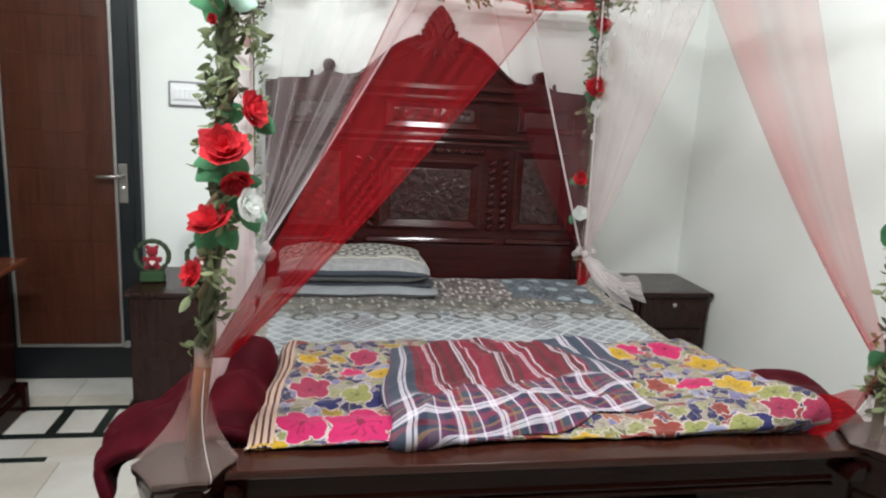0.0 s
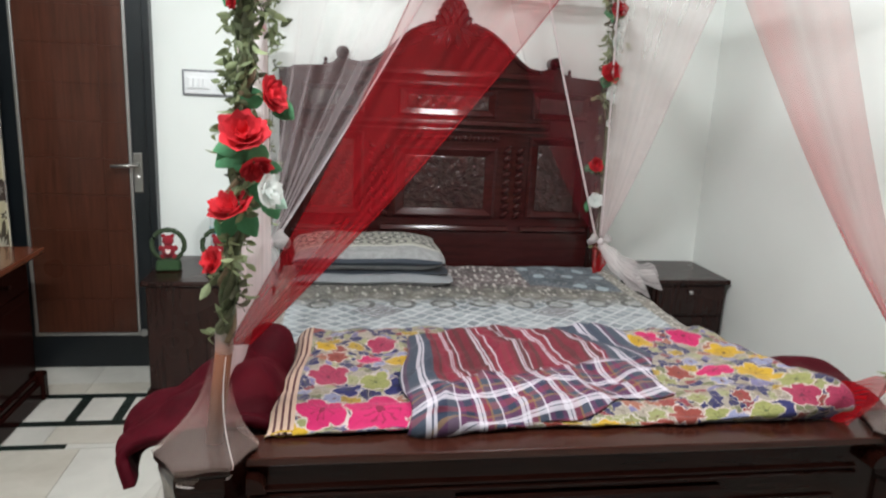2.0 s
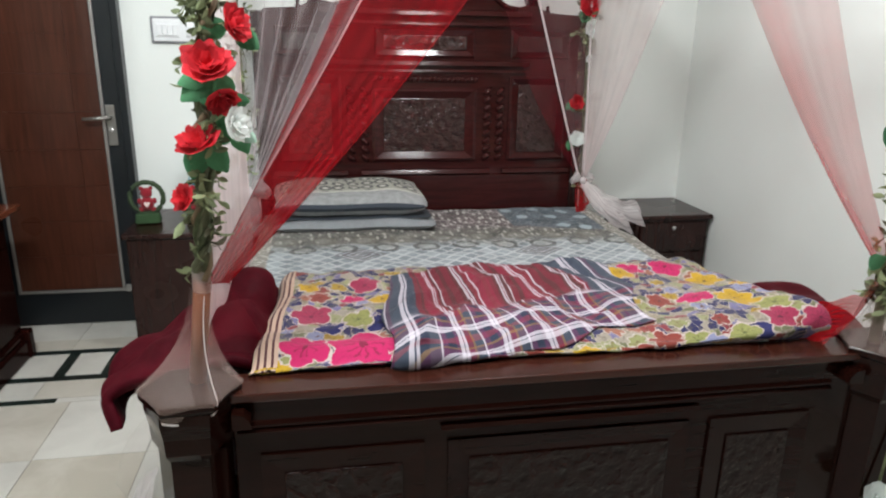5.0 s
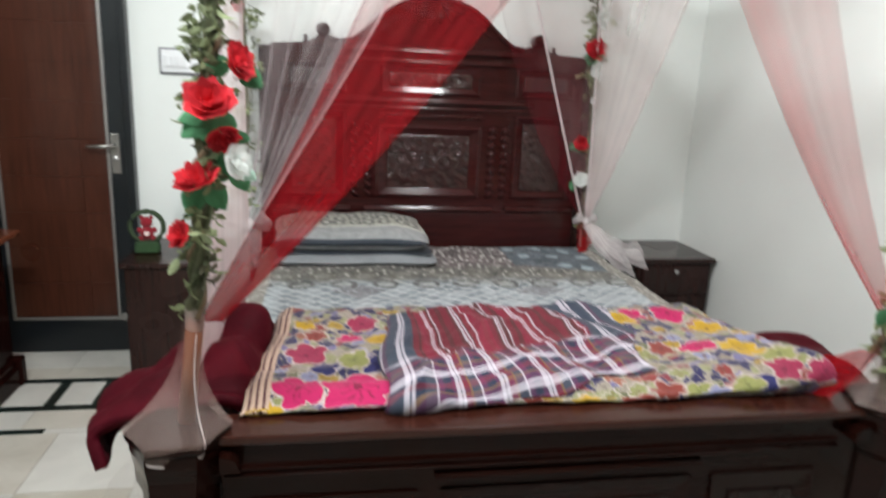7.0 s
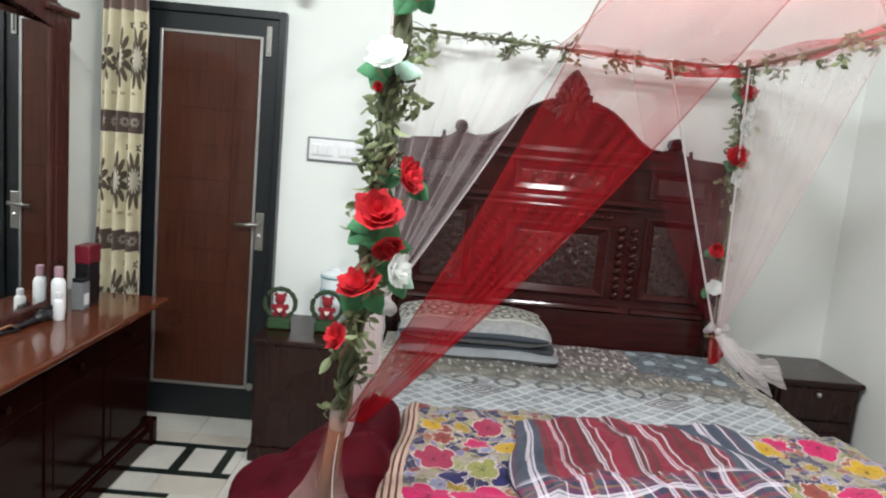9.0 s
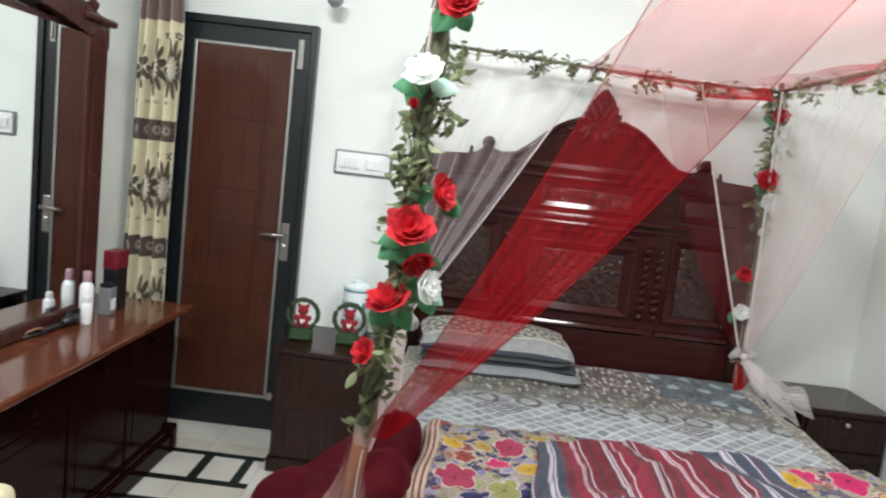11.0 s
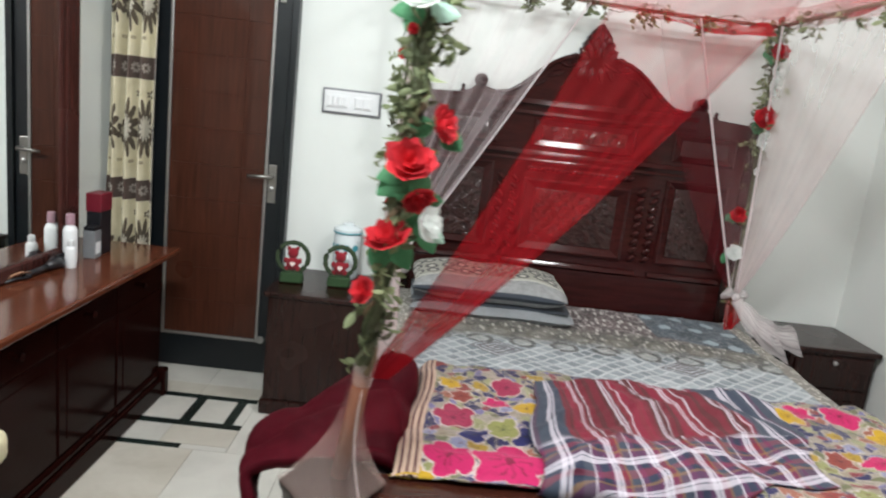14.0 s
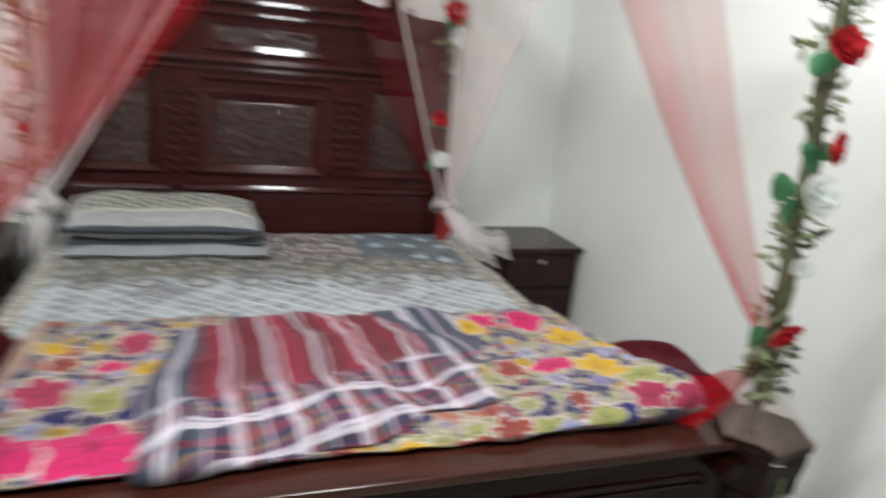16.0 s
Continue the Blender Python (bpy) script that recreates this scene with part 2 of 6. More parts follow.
def plaid():
    """Plaid cotton, in metres: wine with rosy stripes, slate along two edges, crossed by white lines in its nearer half."""
    k = Tree("plaid_cotton")
    p, q, _ = k.split(k.wobble(k.coord("UV"), 5, 0.014))
    wine, brown, navy, slate, white, tan, plum = (0.16, 0.008, 0.024), (0.085, 0.018, 0.020), (0.012, 0.020, 0.048), (0.042, 0.055, 0.080), (0.56, 0.52, 0.58), (0.20, 0.11, 0.045), (0.09, 0.020, 0.07)

    def bands(f, rows):
        at, stops = 0.0, []
        for wide, c in rows:
            stops.append((at, c))
            at += wide
        return k.ramp(f, stops, "CONSTANT")

    fp = k.m("FRACT", k.m("DIVIDE", p, 0.125))
    fq = k.m("FRACT", k.m("DIVIDE", k.m("ADD", q, 0.02), 0.105))
    main = bands(fp, [(0.20, wine), (0.10, brown), (0.07, white), (0.03, wine), (0.05, white), (0.17, brown), (0.05, white), (0.20, wine), (0.13, brown)])
    cool = bands(fp, [(0.16, slate), (0.12, white), (0.04, navy), (0.07, white), (0.20, navy), (0.10, slate), (0.05, white), (0.12, plum), (0.14, slate)])
    mixed = bands(fp, [(0.18, navy), (0.08, plum), (0.09, white), (0.02, navy), (0.07, white), (0.14, wine), (0.05, tan), (0.20, slate), (0.04, white), (0.13, plum)])
    near = k.m("DIVIDE", k.m("SUBTRACT", k.m("MULTIPLY_ADD", k.noise(k.coord("UV"), 4, 1), 0.16, 2.23), q), 0.02, clamp=True)
    side = k.m("ADD", k.m("LESS_THAN", p, 0.085), k.m("GREATER_THAN", p, 0.72), clamp=True)
    a = k.mix(side, k.mix(near, main, mixed), cool)
    cross = bands(fq, [(0.20, navy), (0.11, white), (0.02, slate), (0.07, white), (0.15, plum), (0.06, tan), (0.16, navy), (0.23, wine)])
    dark = k.mix(side, k.mix(k.m("GREATER_THAN", k.m("FRACT", k.m("MULTIPLY", p, 5.2)), 0.62), (0.080, 0.010, 0.016), (0.20, 0.007, 0.030)), slate)
    b = k.mix(near, dark, cross)
    col = k.mix(0.40, k.mix(0.5, a, b), k.mix(1.0, a, b, "LIGHTEN"))
    k.bump(k.m("ADD", k.m("MULTIPLY", k.noise(k.coord("UV"), 30, 3), 2.5), k.noise(k.coord("UV"), 400, 2)), 0.2, 0.004)
    return k.done(col, 0.8, sheen=0.05)


def bedspread():
    k = Tree("printed_bedspread")
    v = k.coord()
    x, y, z = k.split(v)
    wob = k.wobble(v, 9, 0.02)
    wx, wy, _ = k.split(wob)
    # scalloped lattice of pale grey tiles
    lat = []
    for sign in (1, -1):
        a = k.m("ADD", k.m("MULTIPLY", wx, 12.5), k.m("MULTIPLY", wy, sign * 14.0))
        lat.append((k.m("ABSOLUTE", k.m("SUBTRACT", k.m("FRACT", a), 0.5)), k.m("FLOOR", a)))
    line = k.m("GREATER_THAN", k.m("MAXIMUM", lat[0][0], lat[1][0]), 0.40)
    cell = k.node("ShaderNodeTexWhiteNoise", noise_dimensions="2D")
    pick = k.node("ShaderNodeCombineXYZ")
    k.put(lat[0][1], pick.inputs[0]), k.put(lat[1][1], pick.inputs[1])
    k.put(pick.outputs[0], cell.inputs["Vector"])
    tone = k.noise(v, 14, 3)
    pale = k.mix(k.m("MULTIPLY", line, k.m("MULTIPLY_ADD", k.noise(v, 30, 3), 1.2, 0.1), clamp=True), k.ramp(k.m("MULTIPLY_ADD", cell.outputs["Value"], 0.30, k.m("MULTIPLY", tone, 0.7)), [(0.30, (0.15, 0.18, 0.20)), (0.70, (0.34, 0.38, 0.40))]), (0.55, 0.58, 0.59))
    # darker belts toward the pillows
    med = k.voronoi(k.mapped(k.wobble(v, 17, 0.055), (7.5, 6.5, 1)), 1.0, out=None, rand=0.75, dims="2D")
    d = med.outputs["Distance"]
    ring = k.m("LESS_THAN", k.m("ABSOLUTE", k.m("SUBTRACT", d, 0.30)), 0.05)
    disc = k.m("LESS_THAN", d, 0.26)
    scraps = k.m("GREATER_THAN", k.noise(v, 55, 3), 0.56)
    olive = k.ramp(tone, [(0.36, (0.045, 0.043, 0.034)), (0.62, (0.19, 0.185, 0.16))])
    olive = k.mix(k.m("MULTIPLY", k.m("MULTIPLY", ring, 0.5), k.m("GREATER_THAN", tone, 0.50)), olive, (0.025, 0.025, 0.025))
    olive = k.mix(k.m("MULTIPLY", disc, 0.25), olive, (0.25, 0.25, 0.22))
    olive = k.mix(k.m("MULTIPLY", scraps, 0.4), olive, (0.36, 0.35, 0.31))
    rose = k.ramp(tone, [(0.36, (0.038, 0.026, 0.026)), (0.64, (0.13, 0.095, 0.095))])
    rose = k.mix(k.m("MULTIPLY", scraps, 0.35), rose, (0.55, 0.50, 0.48))
    rose = k.mix(k.m("MULTIPLY", ring, 0.8), rose, (0.42, 0.38, 0.37))
    teal = k.ramp(tone, [(0.36, (0.030, 0.046, 0.060)), (0.64, (0.085, 0.115, 0.14))])
    teal = k.mix(k.m("LESS_THAN", d, 0.22), teal, (0.32, 0.40, 0.44))
    teal = k.mix(k.m("MULTIPLY", scraps, 0.3), teal, (0.45, 0.48, 0.5))
    vine = k.m("LESS_THAN", k.m("ABSOLUTE", k.m("SUBTRACT", k.noise(v, 15, 3), 0.5)), 0.020)
    olive = k.mix(k.m("MULTIPLY", vine, 0.75), olive, (0.05, 0.05, 0.05))
    rose = k.mix(k.m("MULTIPLY", vine, 0.6), rose, (0.05, 0.04, 0.04))
    dash = k.m("MULTIPLY", k.m("LESS_THAN", k.voronoi(k.mapped(v, (26, 9, 1)), 1.0, dims="2D"), 0.19), 0.85)
    rose = k.mix(dash, rose, (0.66, 0.64, 0.60))
    olive = k.mix(k.m("MULTIPLY", dash, 0.7), olive, (0.60, 0.58, 0.52))
    edge = k.m("MULTIPLY_ADD", k.noise(v, 6, 2), 0.22, -0.11)
    yy = k.m("ADD", y, edge)
    soft = lambda a, b: k.m("DIVIDE", k.m("SUBTRACT", yy, a), b - a, clamp=True)  # noqa: E731
    col = k.mix(soft(3.44, 3.58), pale, olive)
    col = k.mix(soft(3.70, 3.80), col, rose)
    corner = k.m("MULTIPLY", k.m("GREATER_THAN", x, 0.36), k.m("GREATER_THAN", k.m("ADD", y, k.m("MULTIPLY", x, 0.25)), 3.86))
    col = k.mix(corner, col, teal)
    # two ornaments on the pale field
    for ox, oy in ((-0.42, 3.38), (0.36, 3.36)):
        ex, ey = k.m("MULTIPLY", k.m("SUBTRACT", x, ox), 9), k.m("MULTIPLY", k.m("SUBTRACT", y, oy), 11)
        q = k.m("ADD", k.m("ABSOLUTE", ex), k.m("ABSOLUTE", ey))
        on = k.m("MULTIPLY", k.m("LESS_THAN", q, 1.0), k.m("GREATER_THAN", k.m("SINE", k.m("MULTIPLY", q, 21)), -0.2))
        col = k.mix(on, col, (0.13, 0.12, 0.13))
    # two rows of oval medallions where the pale field meets the olive belt
    for oy, shift, per, paint in ((3.47, 0.2, 5.6, (0.045, 0.045, 0.04)), (3.60, 0.7, 5.6, (0.12, 0.115, 0.09))):
        ox = k.m("DIVIDE", k.m("SUBTRACT", k.m("FRACT", k.m("MULTIPLY_ADD", wx, per, shift)), 0.5), per * 0.060)
        oz = k.m("MULTIPLY", k.m("SUBTRACT", wy, oy), 17)
        q = k.m("SQRT", k.m("ADD", k.m("MULTIPLY", ox, ox), k.m("MULTIPLY", oz, oz)))
        band = k.m("LESS_THAN", k.m("ABSOLUTE", k.m("SUBTRACT", q, 0.82)), 0.18)
        col = k.mix(k.m("MULTIPLY", k.m("LESS_THAN", q, 0.7), 0.35), col, (0.30, 0.30, 0.26))
        col = k.mix(k.m("MULTIPLY", band, k.m("MULTIPLY_ADD", k.m("GREATER_THAN", k.noise(v, 40, 2), 0.42), 0.65, 0.2)), col, paint)
    lateral = k.m("GREATER_THAN", k.m("ABSOLUTE", x), 0.80)
    col = k.mix(lateral, col, k.mix(scraps, (0.20, 0.185, 0.16), (0.5, 0.48, 0.42)))
    k.bump(k.noise(v, 300, 2), 0.15, 0.002)
    return k.done(col, 0.75, sheen=0.15)


def pillow_print():
    k = Tree("pillow_print")
    v = k.coord("UV")
    u, w, _ = k.split(v)
    grey = k.ramp(k.noise(v, 22, 3), [(0.3, (0.22, 0.23, 0.23)), (0.7, (0.33, 0.34, 0.34))])
    f = k.voronoi(k.mapped(v, (10, 6, 1)), 1.0, out="Distance", rand=0.3, dims="2D")
    pat = k.mix(k.m("LESS_THAN", k.m("ABSOLUTE", k.m("SUBTRACT", f, 0.34)), 0.09), (0.34, 0.34, 0.29), (0.06, 0.06, 0.065))
    pat = k.mix(k.m("LESS_THAN", f, 0.16), pat, (0.55, 0.54, 0.48))
    col = k.mix(k.m("GREATER_THAN", w, 0.24), grey, pat)
    seam = k.m("LESS_THAN", k.m("ABSOLUTE", k.m("SUBTRACT", w, 0.22)), 0.02)
    col = k.mix(k.m("MULTIPLY", seam, 0.7), col, (0.60, 0.60, 0.52))
    col = k.mix(k.m("LESS_THAN", w, 0.025), col, (0.025, 0.035, 0.05))
    k.bump(k.noise(v, 200, 2), 0.15, 0.002)
    return k.done(col, 0.75, sheen=0.1)


def curtain_print():
    k = Tree("curtain_print")
    uv = k.coord("UV")
    u, w, _ = k.split(k.wobble(uv, 12, 0.012))
    col = k.ramp(k.noise(uv, 9, 3), [(0.3, (0.62, 0.56, 0.38)), (0.7, (0.78, 0.72, 0.53))])
    ph = k.m("FRACT", k.m("DIVIDE", k.m("SUBTRACT", w, 0.905), 0.595))

    def motif(col, per, shift, centre, tall, size, paint, points, heart):
        dx = k.m("MULTIPLY", k.m("SUBTRACT", k.m("FRACT", k.m("MULTIPLY_ADD", u, per, shift)), 0.5), 1.0 / per)
        dy = k.m("MULTIPLY", k.m("SUBTRACT", ph, centre), 0.595 / tall)
        r = k.m("SQRT", k.m("ADD", k.m("MULTIPLY", dx, dx), k.m("MULTIPLY", dy, dy)))
        a = k.m("ARCTAN2", dy, dx)
        rad = k.m("MULTIPLY", k.m("MULTIPLY_ADD", k.m("ABSOLUTE", k.m("SINE", k.m("MULTIPLY", a, points / 2))), 0.55, 0.55), size)
        col = k.mix(k.m("LESS_THAN", r, rad), col, paint)
        return k.mix(k.m("LESS_THAN", r, k.m("MULTIPLY", rad, 0.45)), col, heart)

    brown, pale = (0.085, 0.062, 0.040), (0.60, 0.56, 0.46)
    col = motif(col, 4.8, 0.1, 0.60, 1.9, 0.072, brown, 12, pale)
    col = motif(col, 4.8, 0.6, 0.56, 1.5, 0.036, brown, 6, (0.4, 0.36, 0.26))
    col = motif(col, 6.4, 0.1, 0.88, 0.8, 0.024, brown, 6, pale)
    col = motif(col, 12.8, 0.3, 0.32, 0.6, 0.014, (0.26, 0.20, 0.12), 4, (0.5, 0.46, 0.34))
    band = k.m("LESS_THAN", ph, 0.175)
    belt = motif((0.090, 0.058, 0.046), 12.8, 0.1, 0.088, 1.0, 0.024, (0.42, 0.37, 0.32), 8, (0.10, 0.07, 0.05))
    col = k.mix(band, col, belt)
    col = k.mix(k.m("GREATER_THAN", w, 2.09), col, (0.20, 0.13, 0.115))
    k.bump(k.noise(uv, 250, 2), 0.12, 0.002)
    return k.done(col, 0.5, sheen=0.3)


def wall_paint(name, colour):
    k = Tree(name)
    v = k.coord()
    big, fine = k.noise(v, 1.4, 4), k.noise(v, 90, 4)
    col = k.ramp(big, [(0.3, tuple(c * 0.95 for c in colour)), (0.7, colour)])
    k.bump(k.m("ADD", fine, k.m("MULTIPLY", k.noise(v, 14, 3), 0.8)), 0.10, 0.006)
    return k.done(col, 0.62)


def carved(name, dark, light, spec=0.26):
    k = Tree(name)
    v = k.coord()
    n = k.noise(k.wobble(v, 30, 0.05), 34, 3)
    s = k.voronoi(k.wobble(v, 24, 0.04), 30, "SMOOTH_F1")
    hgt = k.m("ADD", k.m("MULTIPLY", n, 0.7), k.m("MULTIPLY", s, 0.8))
    # shade of the hollows put into the colour: low relief dark, high relief lighter
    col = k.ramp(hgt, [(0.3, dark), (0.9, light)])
    k.bump(hgt, 0.75, 0.014)
    return k.done(col, 0.13, 0, 0.25 * spec, spec=spec)


def marble(name, a, b):
    k = Tree(name)
    v = k.coord()
    i = k.node("ShaderNodeObjectInfo").outputs["Random"]
    n = k.noise(k.wobble(v, 3, 0.5), 3.5, 5, 0.6)
    f = k.m("ADD", n, k.m("MULTIPLY_ADD", i, 0.24, -0.12))
    k.bump(k.noise(v, 50, 2), 0.02, 0.002)
    return k.done(k.ramp(f, [(0.3, a), (0.7, b)]), 0.22, 0, 0.2)


M_WALL = wall_paint("white_wall_paint", (0.80, 0.83, 0.80))
M_CEIL = wall_paint("white_ceiling_paint", (0.84, 0.84, 0.82))
M_WOOD = wood("red_mahogany_lacquer", (0.010, 0.0009, 0.0008), (0.032, 0.0028, 0.0025), 0.12, 0.04)
M_WOODH = wood("red_mahogany_lacquer_flat", (0.018, 0.0032, 0.0030), (0.046, 0.0088, 0.0080), 0.10, 0.10, (0.9, 9, 9))
# the bed's mahogany again, darkened for the shade on footboard and foot posts
M_FOOT = wood("shaded_mahogany_footboard", (0.006, 0.0016, 0.0010), (0.015, 0.0038, 0.0026), 0.10, 0.0, (0.9, 9, 9), 0.05, 0.12)
# light on the rail's top is put into a lighter brown
M_RAIL = wood("lit_brown_top_rail", (0.024, 0.0066, 0.0042), (0.050, 0.0145, 0.009), 0.2, 0.0, (0.9, 9, 9), 0.05, 0.25)
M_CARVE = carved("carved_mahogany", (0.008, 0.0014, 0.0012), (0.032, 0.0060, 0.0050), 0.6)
# carved mahogany darkened the same way for the shaded footboard
M_CARVEF = carved("shaded_carved_footboard", (0.005, 0.0013, 0.0009), (0.012, 0.0032, 0.0022), 0.15)
M_FRONT = wood("wine_brown_dresser_front", (0.007, 0.0014, 0.0010), (0.017, 0.0036, 0.0026), 0.14, 0.0, (9, 0.9, 9), 0.03, 0.05)
M_CAB = wood("brown_cabinet_veneer", (0.010, 0.0030, 0.0023), (0.029, 0.0088, 0.0064), 0.26, 0.15)
M_TOP = wood("orange_brown_table_top", (0.080, 0.021, 0.010), (0.150, 0.044, 0.021), 0.14, 0.32, (9, 0.9, 9))
M_GLASSWOOD = wood("red_brown_mirror_frame", (0.034, 0.0105, 0.0085), (0.075, 0.023, 0.0185), 0.26, 0.15)
M_DOOR = wood("door_veneer", (0.038, 0.0125, 0.0075), (0.088, 0.028, 0.0160), 0.30, 0.25, (10, 10, 0.7))
M_BLACK = surface("blue_black_door_paint", (0.006, 0.0085, 0.011), 0.35, vary=0.2)
M_SILVER = surface("silver_bead", (0.42, 0.41, 0.40), 0.35, 0.8, vary=0.08)
M_STEEL = surface("brushed_steel", (0.34, 0.33, 0.31), 0.35, 0.9)
M_PLASTIC = surface("white_plastic", (0.80, 0.81, 0.82), 0.35, vary=0.04, bump=0.02)
M_GREYPL = surface("grey_plastic_rim", (0.22, 0.22, 0.24), 0.4, vary=0.08)
M_TILE = marble("beige_marble_tile", (0.54, 0.50, 0.42), (0.69, 0.65, 0.57))
M_TILEW = marble("white_marble_tile", (0.62, 0.60, 0.55), (0.75, 0.73, 0.67))
M_TILEG = marble("green_black_marble_strip", (0.008, 0.016, 0.014), (0.022, 0.036, 0.031))
M_GROUT = surface("grey_grout", (0.34, 0.32, 0.28), 0.8)
M_SHEET = bedspread()
M_QUILT = floral()
M_PLAID = plaid()
M_BORDER = striped()
M_PILLOW = pillow_print()
M_DARKCLOTH = surface("dark_slate_cotton", (0.025, 0.035, 0.05), 0.8, vary=0.3, sheen=0.2)
M_GREYCLOTH = surface("grey_cotton", (0.25, 0.27, 0.285), 0.8, vary=0.2, sheen=0.2)
M_VELVET = surface("maroon_velvet", (0.048, 0.0010, 0.005), 0.65, vary=0.45, scale=5, bump=0.25, sheen=0.05)
M_VELVET.node_tree.nodes["Principled BSDF"].inputs["Sheen Tint"].default_value = (0.75, 0.03, 0.08, 1)
M_VELVET.node_tree.nodes["Principled BSDF"].inputs["Specular IOR Level"].default_value = 0.1
M_CURTAIN = curtain_print()
M_NET_RED = gauze("red_net", (0.46, 0.013, 0.022), 0.05, 0.74, 0.06, 14, band=(0.52, 0.58, 0.16), grow=1.0)
M_NET_TUFT = gauze("gathered_red_net", (0.42, 0.010, 0.016), 0.40, 0.58, 0.14, 10)
M_NET_ROSE = gauze("rose_net", (0.66, 0.050, 0.055), 0.07, 0.40, 0.12, 4.0, 0.0, band=(0.45, 0.15, 0.35))
M_NET_WHITE = gauze("white_net", (0.98, 0.85, 0.87), 0.06, 0.20, 0.34, 5, 0.22, 8.0)
M_NET_VEIL = gauze("thin_red_net", (0.32, 0.016, 0.034), 0.04, 0.32, 0.05, 7, 0.06)
M_NET_WISP = gauze("white_wisp_net", (0.94, 0.88, 0.88), 0.42, 0.25, 0.3, 5, 0.2)
M_NET_THIN = gauze("thin_white_net", (0.86, 0.66, 0.66), 0.05, 0.10, 0.03, 5, 0.55)
M_NET_SOFT = gauze("soft_white_net", (0.90, 0.74, 0.74), 0.24, 0.66, 0.16, 6, 0.30)
M_NET_ROOF = gauze("pale_pink_net", (0.82, 0.34, 0.34), 0.31, 0.31, 0.06, 5)
M_NET_BOW = gauze("white_bow_net", (0.90, 0.84, 0.84), 0.60, 0.62, 0.2, 6)
M_CLEAR = gauze("pink_wrap_net", (0.90, 0.72, 0.70), 0.10, 0.03, 0.05, 8)
M_WRAP = gauze("cream_wrap_net", (0.88, 0.66, 0.60), 0.02, 0.26, 0.05, 8, 0.0)
M_STEM = surface("brown_vine_stem", (0.13, 0.085, 0.045), 0.7, vary=0.4, scale=25, bump=0.4)
M_PIPE = surface("green_wrapped_pole", (0.085, 0.09, 0.045), 0.6, vary=0.45, scale=14)
M_BARE = wood("bare_wood_pole", (0.11, 0.036, 0.018), (0.26, 0.095, 0.050), 0.5, 0.0)
M_LEAF = silk("garland_leaf", (0.19, 0.22, 0.12), 0.3, 0.5, per=0.7, island=0.7)
M_LEAFDARK = silk("dry_garland_leaf", (0.095, 0.090, 0.060), 0.25, 0.5, per=0.7, island=0.6)
M_LEAFBIG = silk("bright_green_leaf", (0.085, 0.26, 0.125), 0.35, 0.3, per=0.5)
M_ROSE = silk("red_silk_petal", (0.56, 0.030, 0.042), 0.38, 0.30, per=0.3, island=0.8)
M_ROSEW = silk("white_silk_petal", (0.88, 0.91, 0.89), 0.5, 0.05)
M_MOSS = surface("dark_green_fibre", (0.030, 0.050, 0.022), 0.9, vary=0.5, fine=160, bump=0.6)
M_GRASS = surface("green_fibre", (0.022, 0.055, 0.018), 0.9, vary=0.5, fine=160, bump=0.6)
M_BEAR = surface("dark_red_plush", (0.24, 0.004, 0.014), 0.9, vary=0.35, fine=140, bump=0.4, sheen=0.2)
M_HEART = surface("pale_heart", (0.80, 0.66, 0.62), 0.6, vary=0.05)
M_LILAC = surface("lilac_cap", (0.44, 0.27, 0.32), 0.35, vary=0.06)
M_DARKPL = surface("black_plastic", (0.012, 0.012, 0.015), 0.3, vary=0.2)
M_REDBOX = surface("dark_red_card", (0.16, 0.010, 0.022), 0.4, vary=0.2)
M_GREYBOX = surface("grey_card", (0.20, 0.21, 0.22), 0.45)
M_TEAL = surface("teal_print", (0.06, 0.30, 0.36), 0.4)
M_JAR = surface("milky_jar", (0.72, 0.78, 0.80), 0.25, vary=0.08)
M_STOOL = surface("cream_printed_seat", (0.66, 0.60, 0.40), 0.8, vary=0.25, scale=25)
M_GOLD = surface("copper_metal", (0.65, 0.36, 0.24), 0.2, 0.9)
mirror_tree = Tree("mirror_glass")
M_MIRROR = mirror_tree.done((0.86, 0.88, 0.87), 0.015, 1.0)


# ---------------------------------------------------------------- mesh kit
def box(bm, x0, x1, y0, y1, z0, z1, bevel=0.0, seg=2):
    r = bmesh.ops.create_cube(bm, size=1, matrix=Matrix.LocRotScale(((x0 + x1) / 2, (y0 + y1) / 2, (z0 + z1) / 2), None, (x1 - x0, y1 - y0, z1 - z0)))
    if bevel:
        es = list({e for v in r["verts"] for e in v.link_edges})
        bmesh.ops.bevel(bm, geom=es, offset=bevel, segments=seg, affect="EDGES", profile=0.5)
    return bm


def lathe(bm, profile, centre=(0, 0, 0), n=20, axis="z"):
    """Turn a profile of (radius, height) pairs."""
    rings = []
    for r, h in profile:
        ring = []
        for i in range(n):
            a = 2 * math.pi * i / n
            p = (r * math.cos(a), r * math.sin(a), h) if axis == "z" else (r * math.cos(a), h, r * math.sin(a))
            ring.append(bm.verts.new(Vector(p) + Vector(centre)))
        rings.append(ring)
    for a, b in zip(rings, rings[1:]):
        for i in range(n):
            bm.faces.new((a[i], a[(i + 1) % n], b[(i + 1) % n], b[i]))
    bm.faces.new(rings[0][::-1]), bm.faces.new(rings[-1])
    return bm


